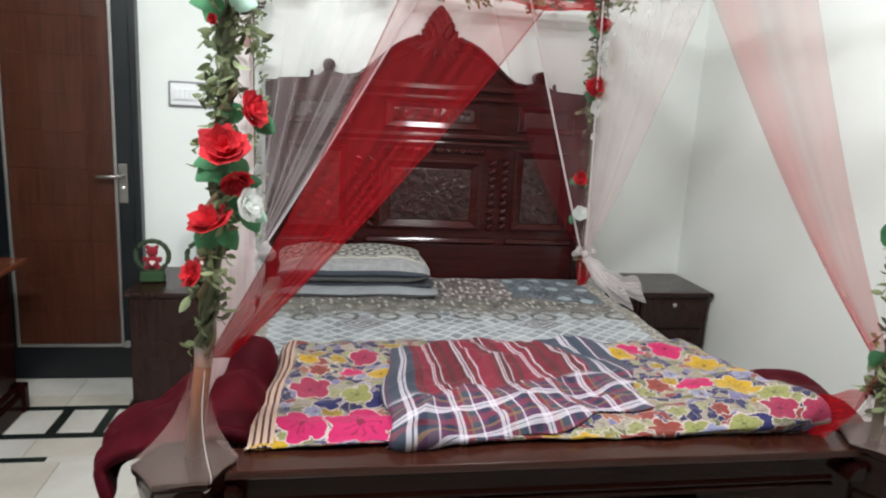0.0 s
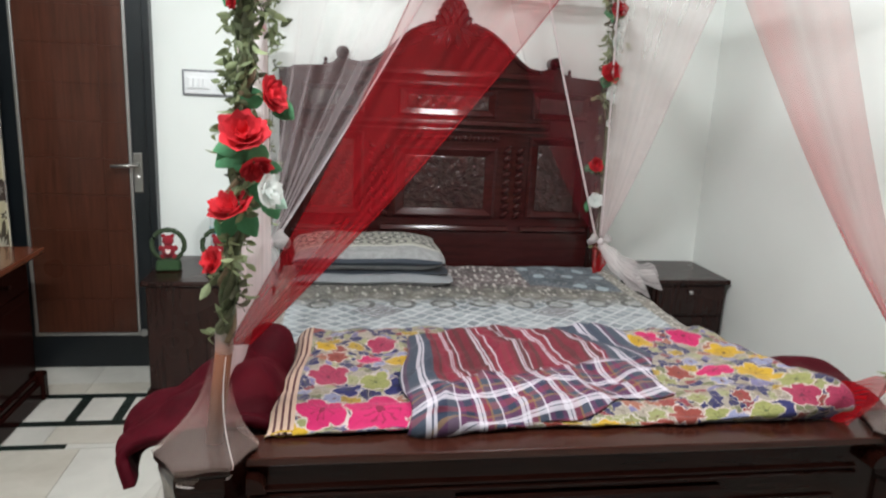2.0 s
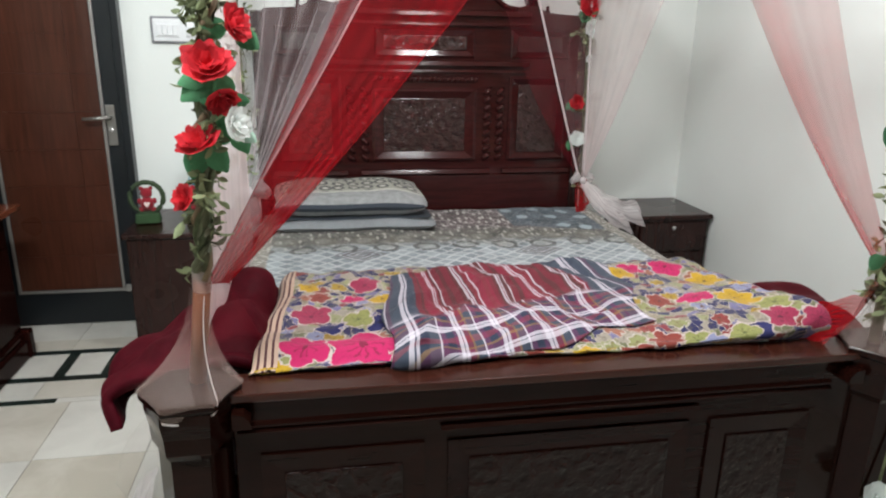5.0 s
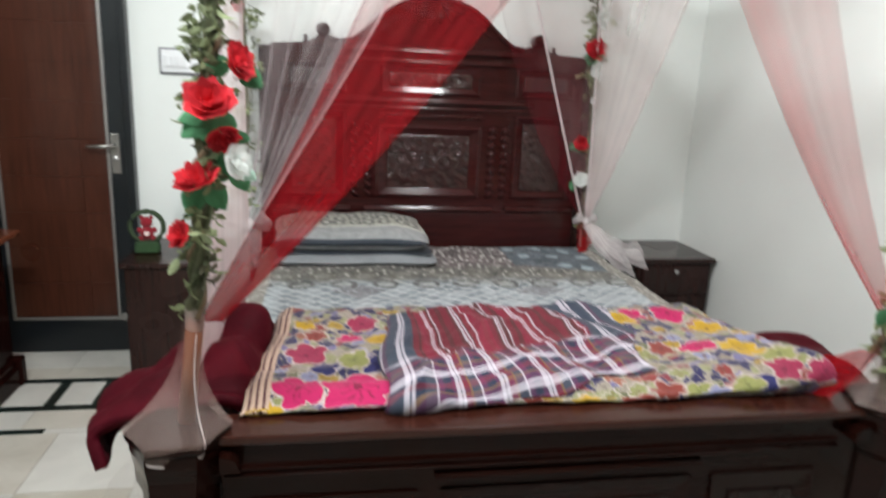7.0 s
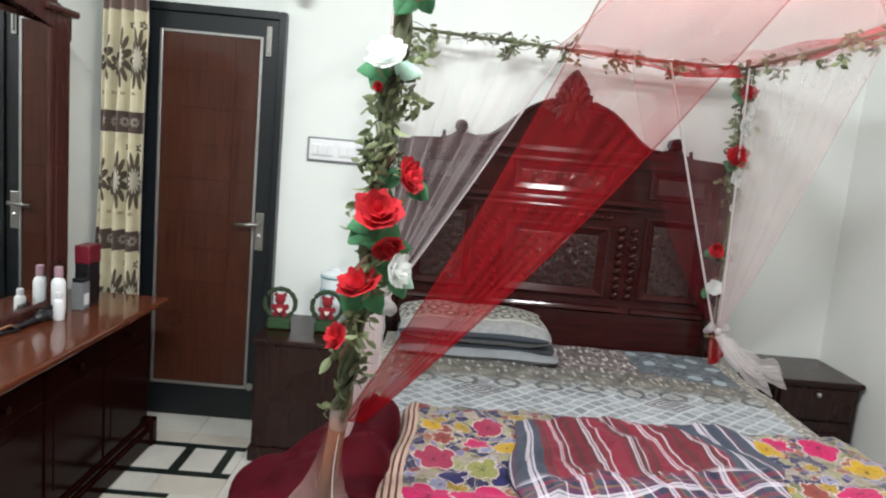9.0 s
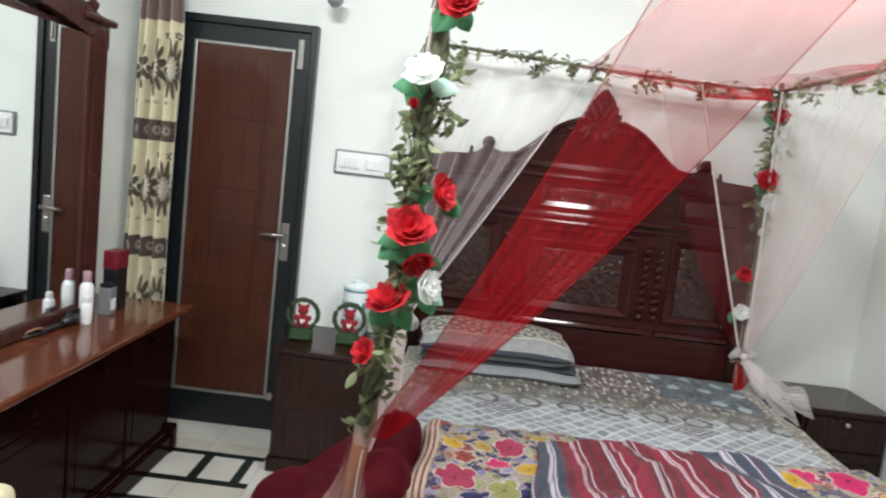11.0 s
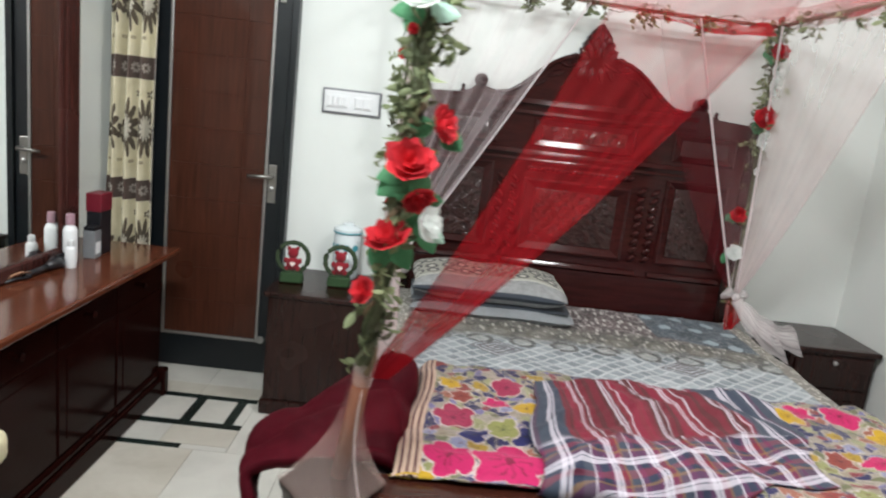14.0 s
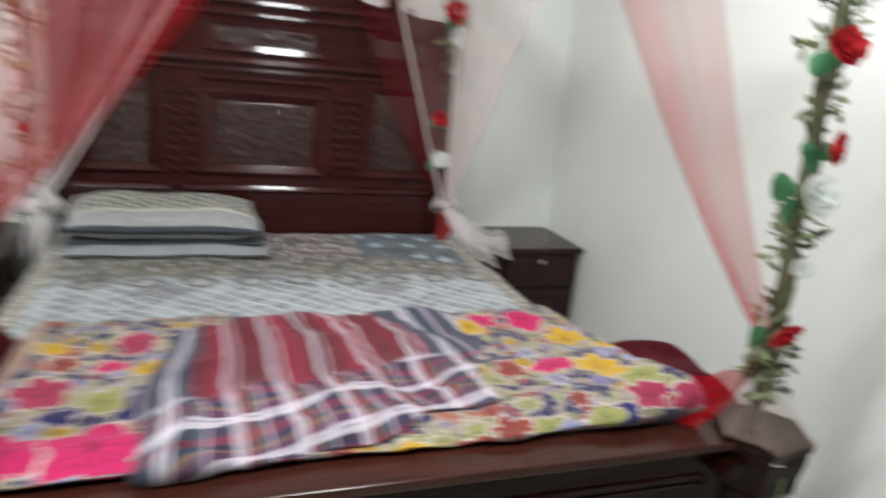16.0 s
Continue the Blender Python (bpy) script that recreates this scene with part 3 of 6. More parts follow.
def tube(bm, pts, r, n=8):
    """A round rod along points; r a number or a function of 0..1."""
    pts = [Vector(p) for p in pts]
    rings = []
    for i, p in enumerate(pts):
        d = (pts[min(i + 1, len(pts) - 1)] - pts[max(i - 1, 0)]).normalized()
        side = d.cross(Vector((0.3, 0.2, 1)) if abs(d.z) < 0.9 else Vector((1, 0.1, 0))).normalized()
        up = side.cross(d)
        rr = r(i / (len(pts) - 1)) if callable(r) else r
        rings.append([bm.verts.new(p + rr * (math.cos(2 * math.pi * k / n) * side + math.sin(2 * math.pi * k / n) * up)) for k in range(n)])
    for a, b in zip(rings, rings[1:]):
        for k in range(n):
            bm.faces.new((a[k], a[(k + 1) % n], b[(k + 1) % n], b[k]))
    bm.faces.new(rings[0][::-1]), bm.faces.new(rings[-1])
    return bm


def sheet(bm, fn, nu, nv, uv=lambda u, v: (u, v)):
    """A grid from fn(u, v) with a uv layer."""
    lay = bm.loops.layers.uv.verify()
    vs = [[bm.verts.new(fn(i / nu, j / nv)) for i in range(nu + 1)] for j in range(nv + 1)]
    for j in range(nv):
        for i in range(nu):
            f = bm.faces.new((vs[j][i], vs[j][i + 1], vs[j + 1][i + 1], vs[j + 1][i]))
            f.smooth = True
            for loop, (a, b) in zip(f.loops, ((i, j), (i + 1, j), (i + 1, j + 1), (i, j + 1))):
                loop[lay].uv = uv(a / nu, b / nv)
    return bm


def plate(bm, outline, y0, y1):
    """A board cut to an outline of (x, z) pairs, from y0 (front) to y1."""
    front = [bm.verts.new((x, y0, z)) for x, z in outline]
    back = [bm.verts.new((x, y1, z)) for x, z in outline]
    bm.faces.new(front), bm.faces.new(back[::-1])
    for i in range(len(outline)):
        j = (i + 1) % len(outline)
        bm.faces.new((front[j], front[i], back[i], back[j]))
    bmesh.ops.recalc_face_normals(bm, faces=bm.faces)
    return bm


def lumps(x, y, z, scale, size):
    return size * noise.noise(Vector((x, y, z)) * scale)


def finish(name, bm, material, smooth=None):
    me = bpy.data.meshes.new(name)
    bmesh.ops.recalc_face_normals(bm, faces=bm.faces) if smooth != "sheet" else None
    bm.to_mesh(me)
    bm.free()
    me.materials.append(material)
    if smooth == "all":
        for p in me.polygons:
            p.use_smooth = True
    elif smooth == "angle":
        for p in me.polygons:
            p.use_smooth = True
        me.set_sharp_from_angle(angle=radians(35))
    return me


def part(name, bm, material, parent=None, label="", smooth=None):
    ob = new(name, finish(name, bm, material, smooth))
    if parent:
        ob.parent = parent
    return tagged(ob, label)


def again(name, mesh, m, parent):
    """One more piece on a shared mesh."""
    ob = new(name, mesh)
    ob.parent = parent
    ob.matrix_basis = m
    return ob


def thing(name, label, category, group="", kind=""):
    return tagged(new(name), label, category, group, kind)


def solo(name, bm, material, label, category, group="", kind="", smooth=None):
    return tagged(part(name, bm, material, None, "", smooth), label, category, group, kind)


def B():
    return bmesh.new()

# ---------------------------------------------------------------- the room
XL, XR, YN, YS, ZC = -2.42, 1.50, 4.30, -1.30, 2.90


def setting(name, bm, material, label, category):
    return solo(name, bm, material, label, category, kind="structure")


setting("wall_north", box(B(), XL - 0.15, XR + 0.15, YN, YN + 0.15, -0.1, ZC), M_WALL, "white painted plaster wall behind the headboard", "wall")
setting("wall_east", box(B(), XR, XR + 0.15, YS, YN, -0.1, ZC), M_WALL, "white painted plaster wall beside the bed", "wall")
setting("wall_west", box(B(), XL - 0.15, XL, YS, YN, -0.1, ZC), M_WALL, "white painted plaster wall behind the dressing table", "wall")
setting("wall_south", box(B(), XL - 0.15, XR + 0.15, YS - 0.15, YS, -0.1, ZC), M_WALL, "white painted plaster wall", "wall")
setting("ceiling", box(B(), XL - 0.15, XR + 0.15, YS - 0.15, YN + 0.15, ZC, ZC + 0.12), M_CEIL, "plain white painted ceiling", "ceiling")
floor = setting("floor", box(B(), XL, XR, YS, YN, -0.10, -0.004), M_GROUT, "beige and white marble tiles with green-black inlaid strips", "floor")

# door
door = tagged(thing("door_1", "closed brown veneered door with black stiles and silver bead", "door"), kind="structure")
part("door_frame", box(box(box(B(), -2.235, -2.20, 4.235, 4.30, 0, 2.165, 0.004), -1.535, -1.50, 4.235, 4.30, 0, 2.165, 0.004), -2.20, -1.535, 4.235, 4.30, 2.125, 2.165, 0.004), M_BLACK, door)
part("door_leaf", box(B(), -2.20, -1.535, 4.252, 4.298, 0.004, 2.125, 0.004), M_BLACK, door)
bead = B()
for a, b, c, d in ((-2.13, -2.114, 0.180, 2.037), (-1.625, -1.609, 0.180, 2.037), (-2.114, -1.625, 0.180, 0.196), (-2.114, -1.625, 2.021, 2.037)):
    box(bead, a, b, 4.240, 4.252, c, d, 0.003)
part("bead", bead, M_SILVER, door, "thin silver bead round the panel")
for row in range(10):
    z0 = 0.198 + row * 0.1823
    for c, (xa, xb) in enumerate(((-2.112, -1.745), (-1.7445, -1.627))):
        part("panel_board", box(B(), xa, xb, 4.2455, 4.252, z0, z0 + 0.1817, 0.0005, 1), M_DOOR, door)
lock = part("lock_plate", box(B(), -1.607, -1.562, 4.243, 4.252, 0.945, 1.145, 0.005), M_STEEL, door, "grey metal lock plate")
part("door_handle", tube(tube(B(), [(-1.585, 4.246, 1.085), (-1.585, 4.195, 1.085)], 0.011), [(-1.578, 4.197, 1.085), (-1.64, 4.195, 1.083), (-1.70, 4.197, 1.080)], lambda s: 0.011 - 0.003 * s), M_STEEL, lock, smooth="all")
part("keyhole_cover", lathe(B(), [(0.012, 4.243), (0.014, 4.236), (0.006, 4.232)], (-1.585, 0, 1.02), 14, "y"), M_SILVER, lock)
part("top_bolt", box(box(B(), -1.597, -1.567, 4.240, 4.252, 1.94, 2.09, 0.004), -1.588, -1.576, 4.228, 4.242, 1.96, 2.07, 0.003), M_STEEL, door, "grey metal tower bolt")
part("door_stop", lathe(B(), [(0.013, 4.252), (0.013, 4.243), (0.02, 4.236), (0.02, 4.226), (0.008, 4.222)], (-1.592, 0, 0.20), 14, "y"), M_SILVER, door, "small silver knob", smooth="angle")

# switch board
sw = thing("switch_board", "white plastic switch board with a grey rim on the wall", "switch")
part("rim", box(B(), -1.366, -1.064, 4.285, 4.2995, 1.437, 1.564, 0.006), M_GREYPL, sw)
part("face_plate", box(B(), -1.355, -1.075, 4.277, 4.286, 1.447, 1.554, 0.005), M_PLASTIC, sw)
for x0, x1, n in ((-1.335, -1.235, 4), (-1.195, -1.115, 2)):
    module = part("module", box(B(), x0 - 0.006, x1 + 0.006, 4.271, 4.278, 1.468, 1.532, 0.003), M_PLASTIC, sw)
    for i in range(n):
        w = (x1 - x0) / n
        part("rocker", box(B(), x0 + i * w + 0.002, x0 + (i + 1) * w - 0.002, 4.264, 4.272, 1.475, 1.525, 0.003), M_PLASTIC, module)

# bracket high on the wall
br = thing("wall_bracket", "grey metal bracket with a cup fixed high on the wall", "bracket")
part("foot_plate", box(B(), -1.46, -1.40, 4.288, 4.2995, 2.30, 2.40, 0.004), M_GREYPL, br)
part("arm", tube(B(), [(-1.43, 4.29, 2.34), (-1.42, 4.20, 2.33), (-1.41, 4.13, 2.29)], 0.012), M_GREYPL, br, smooth="all")
part("cup", lathe(B(), [(0.012, 0), (0.035, 0.02), (0.045, 0.07), (0.04, 0.072)], (-1.405, 4.11, 2.24), 16), M_GREYPL, br, smooth="angle")

# curtain in the corner
cur = thing("curtain", "cream curtain with brown floral bands drawn into the corner", "curtain")


def curtain_fn(u, v):
    z = 0.06 + 2.60 * v
    wide = 0.290 - 0.025 * math.sin(v * 3) - 0.05 * max(0, v - 0.75) * 4
    x = -2.416 + 0.065 * v + (wide - 0.05 * v) * u
    y = 4.14 + 0.040 * math.sin(u * 3.6 * 2 * math.pi + 0.5 * math.sin(v * 4)) + lumps(u * 3, v * 2, 0, 1.5, 0.02) - 0.02 * u
    return (x, y, z)


cloth = part("cloth", sheet(B(), curtain_fn, 60, 40, lambda u, v: (u * 0.62, 0.06 + 2.60 * v)), M_CURTAIN, cur, smooth="sheet")
cloth.modifiers.new("thickness", "SOLIDIFY").thickness = 0.003
part("curtain_rod", tube(B(), [(-2.41, 4.15, 2.70), (-1.95, 4.12, 2.70)], 0.012), M_STEEL, cur, smooth="all")

# ---------------------------------------------------------------- dressing table
dt = thing("dressing_table", "long dark brown dressing table with a glossy orange-brown top", "dresser")
part("top", box(B(), -2.415, -1.925, 2.43, 3.93, 0.702, 0.732, 0.008), M_TOP, dt, "glossy orange-brown top")
part("body", box(B(), -2.415, -1.985, 2.49, 3.87, 0.10, 0.702, 0.004), M_FRONT, dt)
part("plinth", box(B(), -2.415, -1.955, 2.46, 3.90, 0.0, 0.10, 0.012), M_FRONT, dt)
part("moulding", box(B(), -2.415, -1.968, 2.472, 3.888, 0.10, 0.135, 0.012), M_FRONT, dt)
for y0, y1 in ((2.52, 2.96), (2.98, 3.40), (3.42, 3.85)):
    dr = part("drawer", box(B(), -1.987, -1.979, y0, y1, 0.555, 0.690, 0.002), M_FRONT, dt)
    part("knob", lathe(B(), [(0.008, 0), (0.008, 0.012), (0.015, 0.02), (0.006, 0.028)], (0, 0, 0), 12), M_FRONT, dr, "small dark knob", smooth="angle").matrix_basis = pose(-1.979, (y0 + y1) / 2, 0.62, 0, 90, 0)
    d = part("cabinet_door", box(B(), -1.987, -1.979, y0, y1, 0.145, 0.547, 0.002), M_FRONT, dt)
    part("raised_panel", box(B(), -1.980, -1.976, y0 + 0.05, y1 - 0.05, 0.19, 0.505, 0.002), M_FRONT, d)
for y0 in (2.46, 3.84):
    part("corner_foot", box(B(), -2.0, -1.945, y0, y0 + 0.06, 0.0, 0.14, 0.012), M_FRONT, dt)

mi = thing("dressing_mirror", "tall dark brown framed mirror standing on the dressing table", "mirror")
part("glass", box(B(), -0.012, 0.0, -1.0, 0.0, 0.76, 1.90, 0.0), M_MIRROR, mi, "clear mirror glass").matrix_basis = pose(-2.243, 3.47, 0, 0, 0, -1.0)
part("back_board", box(B(), -2.40, -2.277, 2.44, 3.60, 0.735, 1.93), M_GLASSWOOD, mi)
for y0 in (2.36, 3.455):
    post = part("post", box(B(), -2.33, -2.235, y0, y0 + 0.15, 0.732, 1.90, 0.012), M_GLASSWOOD, mi)
    part("post_panel", box(B(), -2.238, -2.228, y0 + 0.035, y0 + 0.115, 0.95, 1.75, 0.005), M_GLASSWOOD, post)
    part("finial", lathe(B(), [(0.03, 0), (0.03, 0.012), (0.014, 0.02), (0.024, 0.04), (0.026, 0.052), (0.012, 0.066), (0.009, 0.075), (0.013, 0.086), (0.004, 0.10)], (-2.28, y0 + 0.09, 1.985), 18), M_GLASSWOOD, post, "turned wooden finial", smooth="angle")
part("bottom_rail", box(B(), -2.30, -2.232, 2.51, 3.455, 0.732, 0.795, 0.010), M_GLASSWOOD, mi)
arch = B()
N = 24
for i in range(N):
    a, b = i / N, (i + 1) / N
    ya, yb = 2.36 + 1.245 * a, 2.36 + 1.245 * b
    za, zb = 1.86 + 0.10 * math.sin(math.pi * a), 1.86 + 0.10 * math.sin(math.pi * b)
    v = [arch.verts.new(p) for p in ((-2.33, ya, za), (-2.235, ya, za), (-2.235, yb, zb), (-2.33, yb, zb), (-2.33, ya, za + 0.11), (-2.235, ya, za + 0.11), (-2.235, yb, zb + 0.11), (-2.33, yb, zb + 0.11))]
    for q in ((0, 1, 2, 3), (4, 7, 6, 5), (1, 5, 6, 2), (0, 3, 7, 4)):
        arch.faces.new([v[t] for t in q])
bmesh.ops.remove_doubles(arch, verts=arch.verts, dist=0.001)
part("arched_rail", arch, M_GLASSWOOD, mi)
for y0 in (3.40, 2.32):
    part("cornice", box(B(), -2.345, -2.215, y0, y0 + 0.24, 1.955, 1.985, 0.010), M_GLASSWOOD, mi)

# things on the dressing table
ZT = 0.732


def bottle(x, y, h, r, cap, body, label):
    t = thing("bottle", label, "bottle", "bottles on the dressing table")
    part("body", lathe(B(), [(r * 0.9, 0), (r, 0.006), (r, h * 0.66), (r * 0.82, h * 0.73), (r * 0.5, h * 0.77), (r * 0.5, h * 0.79)], (x, y, ZT), 20), body, t, smooth="angle")
    part("cap", lathe(B(), [(r * 0.62, h * 0.79), (r * 0.64, h * 0.80), (r * 0.6, h * 0.985), (r * 0.5, h)], (x, y, ZT), 20), cap, t, smooth="angle")
    return t


b1 = bottle(-2.205, 3.47, 0.205, 0.028, M_LILAC, M_PLASTIC, "tall white lotion bottle with a lilac cap on the dressing table")
bottle(-2.165, 3.40, 0.115, 0.022, M_PLASTIC, M_PLASTIC, "small white bottle with a white cap on the dressing table")
bx = thing("carton", "grey printed carton standing beside a white bottle", "box")
part("body", box(B(), -2.20, -2.15, 3.56, 3.62, ZT, ZT + 0.12, 0.003), M_GREYBOX, bx)
part("lid", box(B(), -2.199, -2.151, 3.561, 3.619, ZT + 0.12, ZT + 0.138, 0.004), M_DARKPL, bx)
part("label", box(B(), -2.1505, -2.1485, 3.57, 3.61, ZT + 0.02, ZT + 0.07), M_PLASTIC, bx)
rb = thing("case", "upright dark red and black case beside the mirror post", "box")
part("body", box(B(), -2.222, -2.16, 3.63, 3.73, ZT, ZT + 0.19, 0.004), M_DARKPL, rb)
part("lid", box(B(), -2.224, -2.158, 3.628, 3.732, ZT + 0.19, ZT + 0.27, 0.004), M_REDBOX, rb, "dark red lid")
hd = thing("hair_brush", "black comb and brush lying at the foot of the mirror", "brush")
part("handle", tube(B(), [(-2.215, 3.18, ZT + 0.016), (-2.205, 3.30, ZT + 0.018)], lambda s: 0.010 + 0.004 * s), M_DARKPL, hd, smooth="all")
part("head", tube(B(), [(-2.205, 3.30, ZT + 0.02), (-2.20, 3.35, ZT + 0.026), (-2.195, 3.42, ZT + 0.022)], lambda s: 0.014 + 0.014 * math.sin(3.0 * s)), M_DARKPL, hd, smooth="all")
for i in range(10):
    part("bristle", tube(B(), [(-2.20, 3.34 + i * 0.008, ZT + 0.03), (-2.192, 3.34 + i * 0.008, ZT + 0.06)], 0.0018, 5), M_DARKPL, hd)
clip = thing("hair_clip", "small shiny copper hair clip lying on the dressing table", "clip")
part("upper_jaw", tube(B(), [(-2.24, 3.08, ZT + 0.006), (-2.235, 3.12, ZT + 0.022), (-2.22, 3.16, ZT + 0.030), (-2.205, 3.20, ZT + 0.022)], lambda s: 0.003 + 0.004 * math.sin(3 * s)), M_GOLD, clip, smooth="all")
part("lower_jaw", tube(B(), [(-2.235, 3.09, ZT + 0.008), (-2.225, 3.13, ZT + 0.010), (-2.20, 3.19, ZT + 0.008)], 0.006), M_DARKPL, clip, smooth="all")

# stool in front of the dressing table
st = thing("stool", "low stool with a cream printed seat before the dressing table", "stool")
part("seat", box(B(), -2.05, -1.755, 2.04, 2.36, 0.50, 0.60, 0.035, 4), M_STOOL, st, "cream printed cushion seat", smooth="angle")
for x in (-2.01, -1.79):
    for y in (2.06, 2.29):
        part("leg", lathe(B(), [(0.014, 0), (0.018, 0.1), (0.022, 0.3), (0.024, 0.505)], (x, y, 0), 12), M_CAB, st, smooth="angle")


# ---------------------------------------------------------------- nightstands
def nightstand(x0, x1, y0, name_label, lock_look):
    t = thing("nightstand", name_label, "nightstand", "nightstands beside the bed")
    part("top", box(B(), x0, x1, y0, 4.285, 0.585, 0.61, 0.007), M_CAB, t)
    part("body", box(B(), x0 + 0.018, x1 - 0.018, y0 + 0.02, 4.28, 0.07, 0.585, 0.004), M_CAB, t)
    part("plinth", box(B(), x0 + 0.004, x1 - 0.004, y0 + 0.006, 4.28, 0, 0.075, 0.010), M_CAB, t)
    if lock_look is M_CAB:
        part("front_panel", box(B(), x0 + 0.022, x1 - 0.022, y0 + 0.010, y0 + 0.022, 0.085, 0.58, 0.002), M_CAB, t)
        return t
    drawer = part("drawer", box(B(), x0 + 0.04, x1 - 0.04, y0 + 0.006, y0 + 0.022, 0.42, 0.57, 0.005), M_CAB, t)
    part("knob", lathe(B(), [(0.006, 0.0), (0.006, -0.01), (0.012, -0.016), (0.004, -0.022)], ((x0 + x1) / 2, y0 + 0.006, 0.545), 12, "y"), lock_look, drawer, "small round lock", smooth="angle")
    d = part("cabinet_door", box(B(), x0 + 0.04, x1 - 0.04, y0 + 0.007, y0 + 0.022, 0.10, 0.405, 0.005), M_CAB, t)
    part("raised_panel", box(B(), x0 + 0.09, x1 - 0.09, y0 - 0.001, y0 + 0.008, 0.15, 0.355, 0.006), M_CAB, d)
    return t


nightstand(-1.475, -0.985, 3.77, "dark brown wooden nightstand carrying two ringed teddy ornaments", M_CAB)
nightstand(1.035, 1.485, 3.85, "dark brown wooden nightstand with an empty top", M_SILVER)


def bear_ring(x, y, turn, label):
    t = thing("teddy_ornament", label, "ornament", "ornaments on the nightstand")
    z = 0.61
    ring = B()
    pts = []
    for i in range(29):
        a = -math.pi / 2 + 2 * math.pi * i / 28
        pts.append((0.074 * math.cos(a), 0, 0.125 + 0.074 * math.sin(a)))
    tube(ring, pts, lambda s: 0.0115 + 0.0015 * math.sin(s * 90), 8)
    part("wreath", ring, M_MOSS, t, "dark green fibre ring", smooth="all")
    base = box(B(), -0.055, 0.055, -0.032, 0.032, 0, 0.052, 0.012, 3)
    for v in base.verts:
        v.co += Vector((lumps(*v.co, 40, 0.006), lumps(*v.co, 43, 0.006), 0))
        v.co.z = max(v.co.z, 0.0)
    part("grass_base", base, M_GRASS, t, "green fibre grass block")
    for k, (name, cx, cz, r, sz) in enumerate((("bear_body", 0, 0.093, 0.027, 1.15), ("bear_head", 0, 0.138, 0.023, 1.0), ("bear_ear", -0.017, 0.158, 0.009, 1), ("bear_ear", 0.017, 0.158, 0.009, 1), ("bear_foot", -0.021, 0.07, 0.012, 1), ("bear_foot", 0.021, 0.07, 0.012, 1), ("bear_arm", -0.027, 0.105, 0.010, 1.3), ("bear_arm", 0.027, 0.105, 0.010, 1.3))):
        bm = B()
        bmesh.ops.create_icosphere(bm, subdivisions=2, radius=r, matrix=Matrix.LocRotScale((cx * 1.2, -0.002, 0.112 + (cz - 0.108) * 1.15), None, (1.2, 0.9, sz * 1.18)))
        part(name, bm, M_BEAR, t, "dark red plush" if k == 0 else "", smooth="all")
    heart = plate(B(), [(0, -0.013), (0.013, 0.002), (0.011, 0.010), (0.005, 0.011), (0, 0.006), (-0.005, 0.011), (-0.011, 0.010), (-0.013, 0.002)], -0.029, -0.022)
    part("heart", heart, M_HEART, t, "pale heart").location = (0.002, -0.006, 0.098)
    t.matrix_basis = pose(x, y, z, 0, 0, turn)
    return t


bear_ring(-1.395, 3.985, 6, "dark red teddy in a green fibre ring on grass base")
bear_ring(-1.165, 4.00, 4, "dark red teddy in a green fibre ring beside a jar")
jar = thing("jar", "pale blue printed plastic jar with a lid on the nightstand", "jar")
part("body", lathe(B(), [(0.06, 0.61), (0.068, 0.625), (0.07, 0.83), (0.066, 0.845)], (-1.165, 4.20, 0), 24), M_JAR, jar, smooth="angle")
part("lid", lathe(B(), [(0.072, 0.845), (0.073, 0.868), (0.05, 0.880), (0.03, 0.882), (0.03, 0.895), (0.022, 0.898)], (-1.165, 4.20, 0), 24), M_JAR, jar, "pale blue lid", smooth="angle")
part("lid_band", lathe(B(), [(0.0735, 0.846), (0.0755, 0.850), (0.0735, 0.854)], (-1.165, 4.20, 0), 24), M_TEAL, jar, "teal rim")
for a in (-125, -85, -45, -160):
    spot = lathe(B(), [(0.018, 0), (0.018, 0.002), (0.010, 0.003)], (0, 0, 0), 10)
    p = part("printed_flower", spot, M_TEAL, jar, "teal printed flower")
    p.matrix_basis = pose(-1.165 + 0.069 * math.cos(radians(a)), 4.20 + 0.069 * math.sin(radians(a)), 0.775, 90, 0, a + 90)

# ---------------------------------------------------------------- the bed
bed = thing("bed", "glossy red mahogany double bed with a carved headboard", "bed")
CX = -0.02

# headboard: wings, dipped shoulders and a rising arch
def crown(x):
    """Height of the headboard's top edge at x from its middle."""
    st = ((0.0, 1.866), (0.08, 1.862), (0.11, 1.858), (0.16, 1.847), (0.21, 1.820), (0.26, 1.782), (0.31, 1.735), (0.36, 1.690), (0.41, 1.655), (0.46, 1.643), (0.505, 1.652), (0.53, 1.660), (0.58, 1.662), (0.60, 1.640), (0.64, 1.622), (0.80, 1.612), (0.815, 1.60))
    for (a, za), (b, zb) in zip(st, st[1:]):
        if abs(x) <= b:
            f = (abs(x) - a) / (b - a)
            return za + (zb - za) * f
    return st[-1][1]


